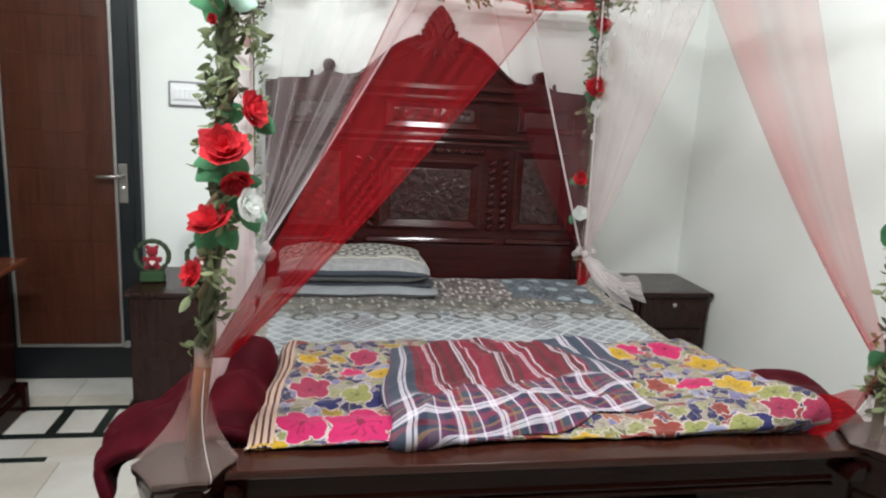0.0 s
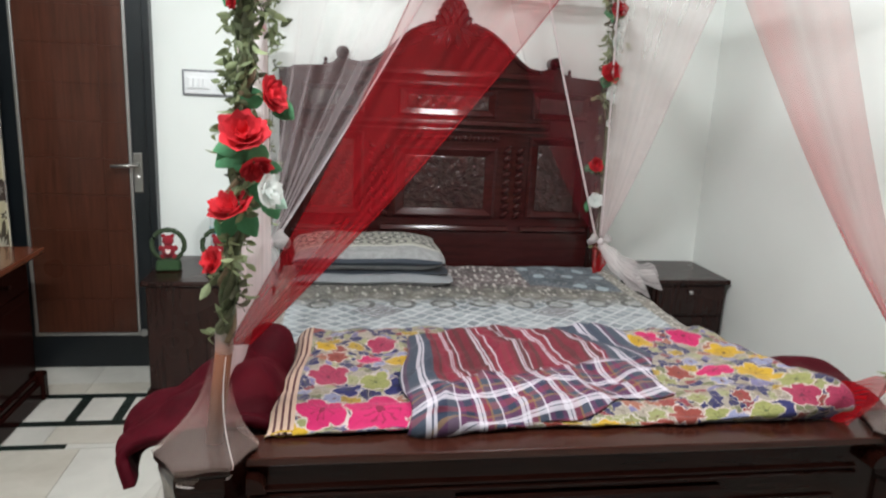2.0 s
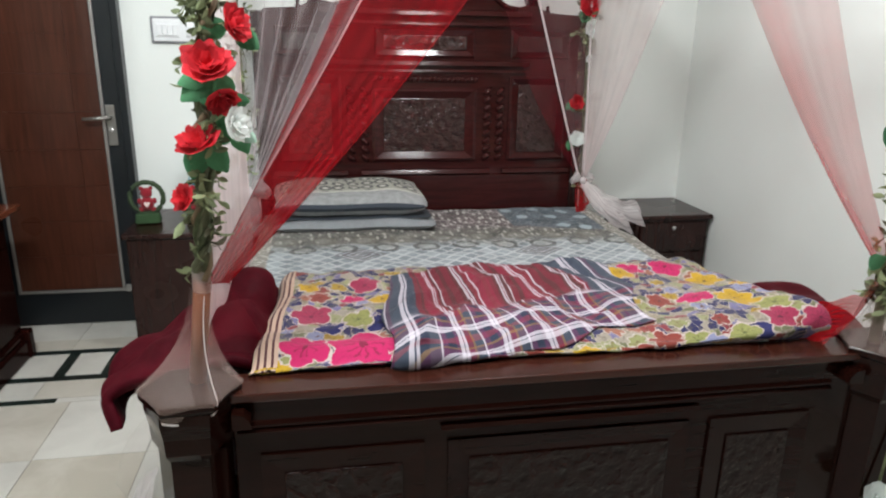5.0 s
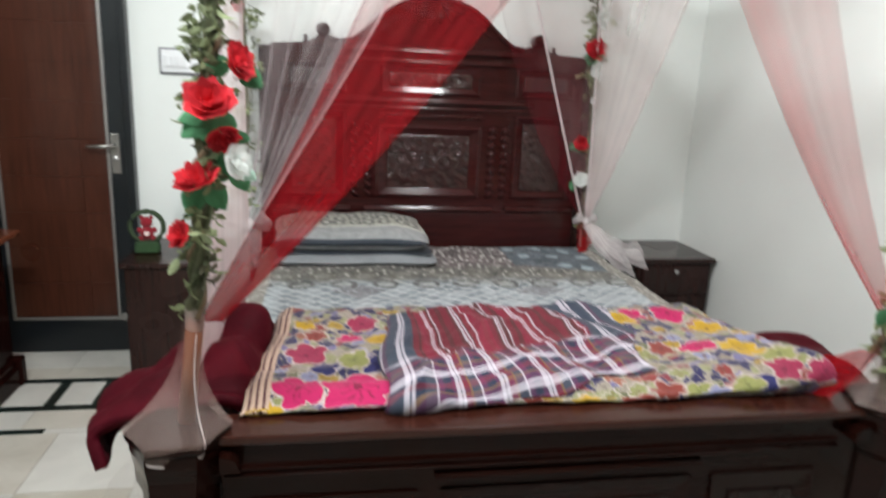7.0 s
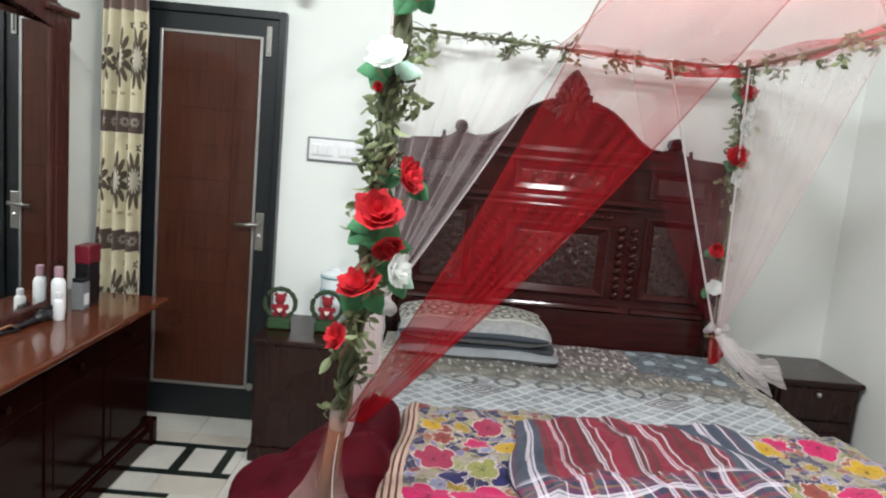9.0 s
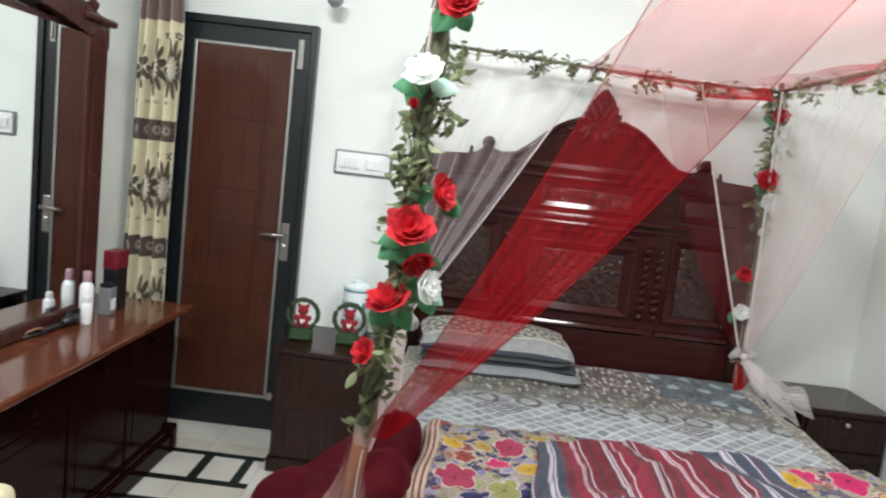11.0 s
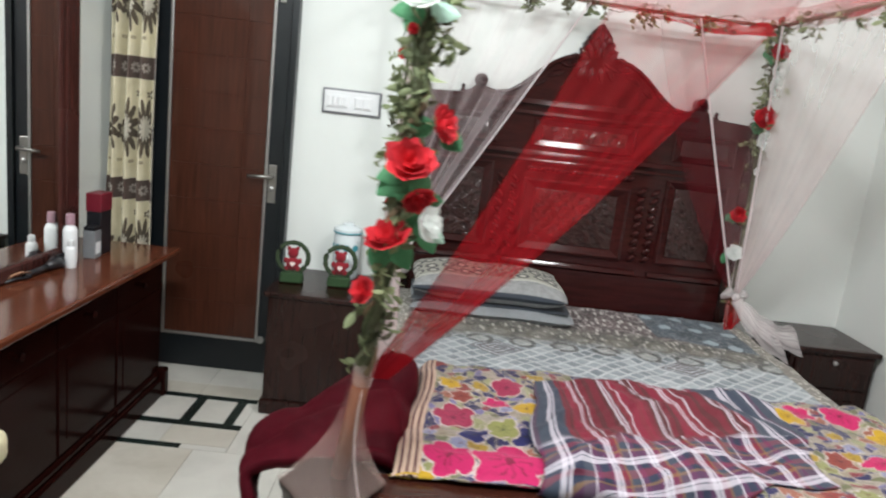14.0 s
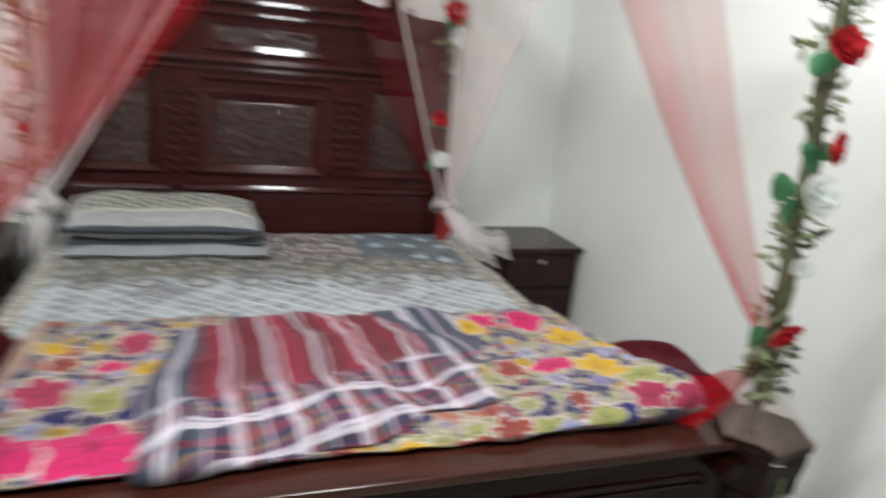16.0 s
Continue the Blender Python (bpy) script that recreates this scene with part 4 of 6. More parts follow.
board = B()
xs = sorted({s * x for s in (-1, 1) for x in [i * 0.0125 for i in range(65)] + [0.815]})
cols = [[board.verts.new((CX + x, y, z)) for y, z in ((4.205, 0.30), (4.205, crown(x) - 0.006), (4.211, crown(x)), (4.285, crown(x)), (4.285, 0.30))] for x in xs]
for a, b in zip(cols, cols[1:]):
    for i in range(4):
        board.faces.new((a[i], a[i + 1], b[i + 1], b[i]))
board.faces.new(cols[0]), board.faces.new(cols[-1][::-1])
hb = part("headboard", board, M_WOODH, bed, "carved arched headboard")
fin = [(0.0, 1.84), (0.070, 1.85), (0.084, 1.868), (0.088, 1.885), (0.076, 1.902), (0.080, 1.918), (0.062, 1.934), (0.062, 1.950), (0.044, 1.964), (0.042, 1.978), (0.024, 1.990), (0.020, 2.002), (0.0, 2.014)]
part("finial", plate(B(), [(CX + x, z) for x, z in fin] + [(CX - x, z) for x, z in fin[-2:0:-1]], 4.212, 4.262), M_WOODH, hb, "leaf-shaped finial")


def carved_leaf(x, z, length, wide, turn, y=4.206, proud=0.020, owner=None):
    """A plump carved leaf with a hollow midrib, lying on the board; turn: degrees from upright."""
    def fn(u, v):
        w = wide * math.sin(math.pi * (0.06 + 0.90 * v)) ** 0.7 * (1 + 0.10 * math.sin(v * 22))
        a = (u - 0.5) * 2
        dome = max(0.0, 1 - a * a) ** 0.5 * (0.55 + 0.45 * math.sin(math.pi * v)) - 0.35 * math.exp(-(a * 5) ** 2)
        px, pz = a * w / 2, (v - 0.05) * length
        c, n = math.cos(radians(turn)), math.sin(radians(turn))
        return (x + px * c + pz * n, y - proud * dome, z - px * n + pz * c)
    bm = sheet(B(), fn, 10, 12)
    return part("carved_leaf" if owner else "crest_leaf", bm, M_CARVE if owner else M_WOODH, owner or hb, smooth="all")


for row, (n, z, length) in enumerate(((5, 1.850, 0.070), (4, 1.885, 0.062), (3, 1.915, 0.058), (2, 1.942, 0.050), (1, 1.962, 0.050))):
    for i in range(n):
        o = i - (n - 1) / 2
        carved_leaf(CX + o * 0.029, z - 0.004 * o * o, length, 0.036, o * 15, 4.210 - 0.004 * row)
for s in (1, -1):
    for x, z, length, wide, turn in ((0.035, 1.835, 0.10, 0.045, 118), (0.05, 1.815, 0.085, 0.040, 150), (0.12, 1.800, 0.080, 0.036, 75), (0.16, 1.770, 0.085, 0.030, 112), (0.02, 1.800, 0.075, 0.034, 170), (0.24, 1.725, 0.075, 0.026, 125)):
        carved_leaf(CX + s * x, z, length, wide, s * turn, 4.207, 0.016)
    curl = [(CX + s * (0.115 + (0.036 - 0.0028 * i) * math.cos(2.4 - i * 0.7)), 4.200, 1.822 + (0.036 - 0.0028 * i) * math.sin(2.4 - i * 0.7)) for i in range(12)]
    part("scroll", tube(B(), curl, 0.009, 6), M_WOODH, hb, smooth="all")
for s in (1, -1):
    part("scroll_end", lathe(B(), [(0.026, 4.200), (0.033, 4.206), (0.033, 4.272), (0.026, 4.278)], (CX + s * 0.555, 0, 1.684), 24, "y"), M_WOODH, hb, smooth="angle")
# arch rim and scrolls standing proud
for s in (1, -1):
    rim_pts = [(CX + s * x, 4.198, z - 0.020) for x, z in ((0.47, 1.655), (0.41, 1.665), (0.36, 1.698), (0.31, 1.742), (0.26, 1.788), (0.21, 1.826), (0.16, 1.852), (0.10, 1.864))]
    part("arch_rim", tube(B(), rim_pts, 0.013), M_WOODH, hb, smooth="all")
    spiral = [(CX + s * (0.552 + (0.026 - 0.0022 * i) * math.cos(i * 0.75 + 3.6)), 4.195, 1.688 + (0.026 - 0.0022 * i) * math.sin(i * 0.75 + 3.6)) for i in range(11)]
    part("scroll", tube(B(), spiral, 0.009, 6), M_WOODH, hb, smooth="all")
    part("side_knob", lathe(B(), [(0.012, 0), (0.015, 0.01), (0.007, 0.022), (0.012, 0.032), (0.003, 0.042)], (CX + s * 0.64, 4.235, 1.618), 12), M_WOODH, hb, smooth="angle")
def strip(x0, x1, profile):
    """A moulding along x from a closed profile of (y, z) pairs."""
    bm = B()
    a = [bm.verts.new((x0, y, z)) for y, z in profile]
    b = [bm.verts.new((x1, y, z)) for y, z in profile]
    for i in range(len(profile)):
        j = (i + 1) % len(profile)
        bm.faces.new((a[i], a[j], b[j], b[i]))
    bm.faces.new(a[::-1]), bm.faces.new(b)
    return bm


def ledge(x0, x1, z, h=0.022, out=0.03, y=4.205):
    lean = math.tan(radians(16.2 + (1.595 - z) * 15.2 - 1.5))
    steep = math.tan(radians(16.2 + (1.595 - z) * 15.2 + 2.0))
    y1 = y - out + 0.42 * h * lean
    return strip(CX + x0, CX + x1, [(y, z), (y - out * 0.7, z), (y - out, z + 0.10 * h), (y1, z + 0.52 * h), (y1 + 0.40 * h * steep, z + 0.92 * h), (y1 + 0.40 * h * steep + 0.004, z + h), (y, z + h)])


for x0, x1, z, h, o in ((-0.54, 0.54, 1.595, 0.030, 0.030), (-0.54, 0.54, 1.548, 0.018, 0.022), (-0.54, 0.54, 1.350, 0.026, 0.030), (-0.54, 0.54, 1.318, 0.014, 0.018)):
    part("moulding", ledge(x0, x1, z, h, o), M_WOODH, hb)
for x0, x1 in ((-0.345, 0.345), (0.415, 0.79), (-0.79, -0.415)):
    part("moulding", ledge(x0, x1, 0.792, 0.024, 0.034), M_WOODH, hb)
part("lower_rail", box(B(), CX - 0.81, CX + 0.81, 4.190, 4.205, 0.50, 0.785, 0.006), M_WOODH, hb)


def framed_panel(x0, x1, z0, z1, depth=0.03, frame_w=0.05, inner=True):
    """A picture-frame moulding whose faces slope down to a carved field."""
    f = B()
    y = 4.205
    a = [(x0, z0), (x1, z0), (x1, z1), (x0, z1)]
    w = frame_w
    b = [(x0 + w, z0 + w * 0.8), (x1 - w, z0 + w * 0.8), (x1 - w, z1 - w * 0.8), (x0 + w, z1 - w * 0.8)]
    rings = [[f.verts.new((CX + x, yy, z)) for x, z in pts] for pts, yy in ((a, y), (a, y - depth), ([((p[0] * 3 + q[0]) / 4, (p[1] * 3 + q[1]) / 4) for p, q in zip(a, b)], y - depth - 0.006), (b, y - 0.004), (b, y))]
    for r, s in zip(rings, rings[1:]):
        for i in range(4):
            f.faces.new((r[i], r[(i + 1) % 4], s[(i + 1) % 4], s[i]))
    frame_ob = part("panel_frame", f, M_WOODH, hb)
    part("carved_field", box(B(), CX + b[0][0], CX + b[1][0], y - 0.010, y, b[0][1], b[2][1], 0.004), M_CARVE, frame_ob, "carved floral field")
    # a rosette in the middle and sprays of leaves to both sides
    mx, mz, half, up = CX + (b[0][0] + b[1][0]) / 2, (b[0][1] + b[2][1]) / 2, (b[1][0] - b[0][0]) / 2, (b[2][1] - b[0][1]) / 2
    size = min(half, up)
    for k in range(6):
        carved_leaf(mx, mz, size * 0.30, size * 0.18, k * 60, y - 0.010, 0.007, frame_ob)
    for s in (-1, 1):
        for fx, fz, turn in ((0.24, 0.16, 62), (0.24, -0.16, 118), (0.46, 0.34, 40), (0.46, -0.34, 140), (0.50, 0.0, 90), (0.70, 0.28, 75), (0.70, -0.28, 105), (0.16, 0.58, 50), (0.16, -0.58, 130)):
            carved_leaf(mx + s * fx * half, mz + fz * up, min(size * 0.42, half * 0.26), size * 0.16, s * turn, y - 0.010, 0.007, frame_ob)


framed_panel(-0.285, 0.265, 0.862, 1.235, 0.0155, 0.06)
framed_panel(-0.27, 0.25, 1.392, 1.535, 0.0076, 0.045)
for s in (-1, 1):
    xa, xb = sorted((s * 0.44, s * 0.76))
    framed_panel(xa, xb, 0.862, 1.30, 0.014, 0.05)
    framed_panel(xa if s > 0 else xa, xb, 1.392, 1.535, 0.010, 0.040)
# slanted rope carving beside the panels
bead_mesh = finish("rope_bead", tube(B(), [(-0.014, 0, -0.013), (-0.006, -0.004, -0.006), (0.006, -0.004, 0.006), (0.014, 0, 0.013)], lambda s: 0.005 + 0.006 * math.sin(math.pi * s), 8), M_WOODH, "all")
for i in range(9):
    for x in (0.395, 0.325, -0.325, -0.395):
        again("rope_bead", bead_mesh, pose(CX + x, 4.202, 0.88 + i * 0.043) @ Matrix.Diagonal((-1.35 if x < 0 else 1.35, 1.2, 1.35, 1)), hb)
for i in range(22):
    again("rope_bead", bead_mesh, pose(CX - 0.26 + i * 0.0247, 4.203, 1.283), hb)
for s in (-1, 1):
    part("side_column", box(B(), CX + s * 0.84 - 0.028, CX + s * 0.84 + 0.028, 4.20, 4.29, 0, 1.60, 0.008), M_CAB, bed)

# side rails, base and footboard
for s in (-1, 1):
    part("side_rail", box(B(), s * 0.90 - 0.03, s * 0.90 + 0.03, 2.16, 4.20, 0.16, 0.47, 0.010), M_WOOD, bed)
part("slatted_base", box(B(), -0.87, 0.87, 2.14, 4.19, 0.20, 0.40), M_CAB, bed)
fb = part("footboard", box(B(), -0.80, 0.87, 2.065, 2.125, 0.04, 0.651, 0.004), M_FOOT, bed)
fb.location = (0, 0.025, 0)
# rail in the lightened copy, footboard below it in the shaded one
part("cap_rail", box(B(), -0.80, 0.87, 2.050, 2.165, 0.652, 0.674, 0.004, 2), M_RAIL, fb, "brown top rail, coloured lighter as if lit from above")
for z, o in ((0.585, 0.012), (0.568, 0.016)):
    part("moulding", strip(-0.79, 0.79, [(2.066, z), (2.065 - o, z), (2.065 - o, z + 0.006), (2.065 - o * 0.45, z + 0.006 + o * 0.32), (2.066, z + 0.008 + o * 0.4)]), M_FOOT, fb)
part("centre_moulding", strip(-0.30, 0.40, [(2.066, 0.540), (2.046, 0.540), (2.046, 0.543), (2.054, 0.551), (2.066, 0.554)]), M_FOOT, fb)
for x0, x1 in ((-0.74, -0.34), (-0.28, 0.38), (0.44, 0.74)):
    f = B()
    w = 0.055
    a = [(x0, 0.10), (x1, 0.10), (x1, 0.505), (x0, 0.505)]
    b = [(x0 + w, 0.155), (x1 - w, 0.155), (x1 - w, 0.45), (x0 + w, 0.45)]
    rings = [[f.verts.new((x, yy, z)) for x, z in pts] for pts, yy in ((a, 2.066), (a, 2.056), (b, 2.062), (b, 2.066))]
    for r, s in zip(rings, rings[1:]):
        for i in range(4):
            f.faces.new((r[i], r[(i + 1) % 4], s[(i + 1) % 4], s[i]))
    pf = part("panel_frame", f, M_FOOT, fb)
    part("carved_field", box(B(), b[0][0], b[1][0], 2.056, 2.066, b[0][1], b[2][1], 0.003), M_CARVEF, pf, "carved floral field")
for s in (-1, 1):
    px, py = (-0.89 if s < 0 else 0.95), 2.105
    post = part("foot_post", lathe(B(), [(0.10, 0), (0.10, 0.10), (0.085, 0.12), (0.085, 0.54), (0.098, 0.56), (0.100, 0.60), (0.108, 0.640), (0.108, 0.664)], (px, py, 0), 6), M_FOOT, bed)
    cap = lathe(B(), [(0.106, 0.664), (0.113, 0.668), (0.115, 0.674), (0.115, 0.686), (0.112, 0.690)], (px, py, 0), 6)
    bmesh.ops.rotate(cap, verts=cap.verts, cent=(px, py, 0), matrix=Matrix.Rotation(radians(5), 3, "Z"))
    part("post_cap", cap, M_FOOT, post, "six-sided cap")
    part("bracket", plate(B(), [(px - s * 0.095, 0.60), (px - s * 0.095, 0.640), (px - s * 0.12, 0.636), (px - s * 0.135, 0.620), (px - s * 0.14, 0.60)], 2.045, 2.12), M_FOOT, post)

# mattress with its bedspread
def pad(corners, base, height, nu, nv, power=8, bumps=(6.0, 0.008), seed=0.0, extra=None, uvs=None):
    """A soft cloth pad over four (x, y) corners: near left, near right, far right, far left."""
    c = [Vector(p) for p in corners]

    def fn(u, v):
        p = c[0].lerp(c[1], u).lerp(c[3].lerp(c[2], u), v)
        eu, ev = 1 - abs(2 * u - 1) ** power, 1 - abs(2 * v - 1) ** power
        e = max(0.0, eu * ev) ** 0.5
        z = base + height * e + e * lumps(p.x + seed, p.y, seed, bumps[0], bumps[1]) + 0.4 * e * lumps(p.x - seed, p.y, seed, bumps[0] * 3, bumps[1])
        q = Vector((p.x, p.y, z))
        return extra(q, u, v, e) if extra else q

    wide, deep = (c[1] - c[0]).length, (c[3] - c[0]).length
    return sheet(B(), fn, nu, nv, uvs or (lambda u, v: (u * wide, v * deep)))


mat_bm = box(B(), -0.86, 0.86, 2.15, 4.185, 0.40, 0.575, 0.03, 3)
solo("mattress", mat_bm, M_GREYCLOTH, "thick grey mattress on the mahogany bed", "mattress", smooth="angle")


def spread_edge(q, u, v, e):
    if abs(q.x) > 0.865:
        q.z = 0.575 - 0.5 * (abs(q.x) - 0.865) * 4
        q.x = math.copysign(0.866 + (abs(q.x) - 0.865) * 0.25, q.x)
    return q


sp = solo("bedspread", pad([(-0.96, 2.18), (0.96, 2.18), (0.96, 4.18), (-0.96, 4.18)], 0.576, 0.022, 120, 100, 40, (5.0, 0.010), 3.0, spread_edge), M_SHEET,
          "grey printed bedspread with scalloped lattice over the mattress", "bedspread", smooth="sheet")
sp.modifiers.new("thickness", "SOLIDIFY").thickness = -0.004


# the quilt: a profile from its far edge over the top and down the rolled near edge
def smooth_path(pts, f):
    """A point along a smooth curve through pts, f from 0 to 1."""
    n = len(pts) - 1
    j = min(int(f * n), n - 1)
    g = f * n - j
    p0, p1, p2, p3 = (Vector(pts[max(0, min(n, j + d))]) for d in (-1, 0, 1, 2))
    return 0.5 * (2 * p1 + (p2 - p0) * g + (2 * p0 - 5 * p1 + 4 * p2 - p3) * g * g + (3 * p1 - p0 - 3 * p2 + p3) * g ** 3)


QUILT_S = (0.0, 0.045, 0.09, 0.15, 0.26, 0.51, 0.77, 0.88, 0.93)


def quilt_point(x, s, lift=0.0):
    """The quilt's skin at x, s metres up from its near bottom edge; lift stands off it."""
    f = (x + 0.77) / 1.59
    top = 0.706 + 0.012 * math.sin(f * 5.0) + 0.078 * max(0.0, (f - 0.60) / 0.40) ** 1.4
    back = 2.95 + 0.03 * math.sin(f * 7) + 0.02 * f
    prof = ((2.188, 0.676), (2.163, (top + 0.676) / 2 - 0.004), (2.182, top - 0.018), (2.24, top), (2.35, top - 0.006), (2.60, 0.704), (back - 0.10, 0.694), (back - 0.015, 0.655), (back, 0.604))
    i = max(k for k in range(len(QUILT_S) - 1) if s >= QUILT_S[k]) if s > 0 else 0
    g = (i + (s - QUILT_S[i]) / (QUILT_S[i + 1] - QUILT_S[i])) / (len(QUILT_S) - 1)
    y, z = smooth_path(prof, min(max(g, 0.0), 1.0))
    y2, z2 = smooth_path(prof, min(g + 0.01, 1.0))
    y1, z1 = smooth_path(prof, max(g - 0.01, 0.0))
    nrm = Vector((0, -(z2 - z1), y2 - y1)).normalized()
    puff = lumps(x + 7, s, 3.0, 6, 0.020) + lumps(x, s + 5, 1.0, 15, 0.009) + 0.006 * math.sin(x * 21 + 3 * math.sin(s * 9))
    end = min(1.0, max(0.0, min(x + 0.77, 0.82 - x)) / 0.04)
    puff *= min(1.0, s / 0.06) * min(1.0, (0.93 - s) / 0.1)
    p = Vector((x, y, z)) + nrm * (puff * min(1, end + 0.3) + lift)
    # the two ends curl down to the bedspread
    sink = 1 - math.sqrt(max(0.0, 1 - (1 - end) ** 2))
    p.z -= sink * max(0.0, p.z - 0.605) * (0.60 if s > 0.40 else 0.06 + 0.54 * max(0.0, s - 0.15) / 0.25)
    p.x += 0.012 * math.sin(s * 14) * (1 if x > 0 else 0.5) + 0.055 * (s / 0.93) * max(0.0, -x) / 0.77
    return p


ql = solo("quilt", sheet(B(), lambda u, v: quilt_point(-0.77 + 1.59 * u, 0.93 * v), 150, 90, lambda u, v: (-0.77 + 1.59 * u, 0.93 * v)), M_QUILT,
          "bright floral quilt with striped border over the bed foot", "quilt", smooth="sheet")
part("border", sheet(B(), lambda u, v: quilt_point(-0.7695 + 0.062 * u, 0.93 * v, 0.004), 16, 80, lambda u, v: (u * 0.078, v * 0.82)), M_BORDER, ql, "cream border with dark stripes", "sheet")


def plaid_place(u, v):
    """Place on the quilt (x, s) of a point of the crumpled sheet."""
    near = Vector((-0.415, 0.020)).lerp(Vector((0.345, 0.215)), u) + Vector((0, -0.045 * math.sin(math.pi * min(1, u * 1.35)) + 0.01 * math.sin(u * 17)))
    far = Vector((-0.372, 0.65)).lerp(Vector((0.425, 0.83)), u) + Vector((0, 0.075 * math.sin(math.pi * u) ** 1.5 + 0.03 * math.exp(-((u - 0.66) * 9) ** 2)))
    p = near.lerp(far, v)
    p.x += 0.045 * math.sin(math.pi * v) * (u - 0.5) + 0.012 * math.sin(v * 13 + 2) * (1 if u > 0.5 else -0.6)
    p.y = max(p.y, 0.008)
    return p


def plaid_fn(u, v):
    x, s = plaid_place(u, v)
    rim = min(1.0, 9 * min(u, 1 - u, v, 1 - v))
    warp = noise.noise(Vector((u * 2.2, v * 2.2, 2)))
    # long folds that fan out from the near left corner, a few short ones across them
    a = math.atan2(s + 0.22 - 0.10 * v, x + 0.62) + 0.13 * warp
    fan = (1 - abs(math.sin(a * 11.0 + 0.6))) ** 2.2
    short = (1 - abs(math.sin((u * 0.8 - v * 0.5) * 9 + 2.4 * noise.noise(Vector((u * 3, v * 3, 7)))))) ** 3
    band = math.exp(-((v - 0.42) * 3.0) ** 2)
    lift = 0.007 + 0.010 * rim + rim * (0.017 * fan * (0.35 + 0.9 * band) + 0.008 * short + lumps(x, s, 4, 7, 0.014) + lumps(x + 2, s, 9, 19, 0.007)) + 0.014 * math.exp(-((u - 0.07) * 11) ** 2)
    return quilt_point(x, s, max(0.005, lift))


def plaid_uv(u, v):
    x, s = plaid_place(u, v)
    y = s + 2.09
    return (0.983 * x + 0.185 * y - 0.16 * v * (1 - u) ** 3, -0.31 * x + 0.95 * y)


ps = solo("folded_sheet", sheet(B(), plaid_fn, 150, 120, plaid_uv), M_PLAID, "crumpled maroon, navy and white plaid sheet on the quilt", "sheet", smooth="sheet")
ps.modifiers.new("thickness", "SOLIDIFY").thickness = 0.003


# pillows
def pillow(x0, x1, y0, y1, z0, h, material, label, tip=0.0):
    t = solo("pillow", B(), material, label, "pillow", "pillows at the headboard")
    bm = B()

    def top(sign):
        def fn(u, v):
            e = (max(0.0, 1 - abs(2 * u - 1) ** 5) * max(0.0, 1 - abs(2 * v - 1) ** 3.5)) ** 0.5
            x, y = x0 + (x1 - x0) * u, y0 + (y1 - y0) * v
            z = z0 + h / 2 + sign * h / 2 * e + tip * v + lumps(x, y, sign, 6, 0.012) * e
            return (x + 0.01 * math.sin(v * 6), y + 0.008 * math.sin(u * 12), z)
        return fn

    sheet(bm, top(1), 40, 20)
    sheet(bm, top(-1), 40, 20)
    me = finish("pillow", bm, material, "sheet")
    old = t.data
    t.data = me
    bpy.data.meshes.remove(old)
    return t


pillow(-0.80, -0.04, 3.73, 4.14, 0.588, 0.075, M_GREYCLOTH, "flat grey pillow with slate edge under another pillow")
pillow(-0.80, -0.06, 3.77, 4.14, 0.645, 0.026, M_DARKCLOTH, "slate-blue folded pillow cover between two grey pillows")
pillow(-0.80, -0.08, 3.75, 4.16, 0.652, 0.125, M_PILLOW, "grey printed pillow leaning against the headboard", 0.030)

# velvet blankets spilling over both sides
def spill(side, label, rows, y0, y1, seed, rough=0.7):
    """A blanket laid over the bed's edge: rows of cross-section stations (x, z) at the near, middle and far end."""
    def fn(u, v):
        k = v * (len(rows) - 1)
        i = min(int(k), len(rows) - 2)
        f = k - i
        f = f * f * (3 - 2 * f)
        n = len(rows[0]) - 1
        a = u * n
        j = min(int(a), n - 1)
        g = a - j
        pts = []
        for row in (rows[i], rows[i + 1]):
            p0, p1, p2, p3 = (Vector(row[max(0, min(n, j + d))]) for d in (-1, 0, 1, 2))
            pts.append(0.5 * (2 * p1 + (p2 - p0) * g + (2 * p0 - 5 * p1 + 4 * p2 - p3) * g * g + (3 * p1 - p0 - 3 * p2 + p3) * g ** 3))
        x, z = pts[0].lerp(pts[1], f)
        y = y0 + (y1 - y0) * v
        edge = min(1.0, 6 * min(u, 1 - u) + 0.2)
        x += side * edge * rough * (lumps(x + seed, y, z, 5, 0.03) + lumps(x, y, z + seed, 13, 0.016))
        z += edge * rough * (lumps(x, y + seed, z, 6, 0.03) + 0.014 * math.sin(y * 26 + u * 7) + lumps(x, y, seed, 16, 0.012))
        return (side * x, y + 0.02 * math.sin(u * 8 + seed), z)

    ob = solo("velvet_blanket", sheet(B(), fn, 60, 60), M_VELVET, label, "blanket", smooth="sheet")
    ob.modifiers.new("thickness", "SOLIDIFY").thickness = 0.028
    return ob


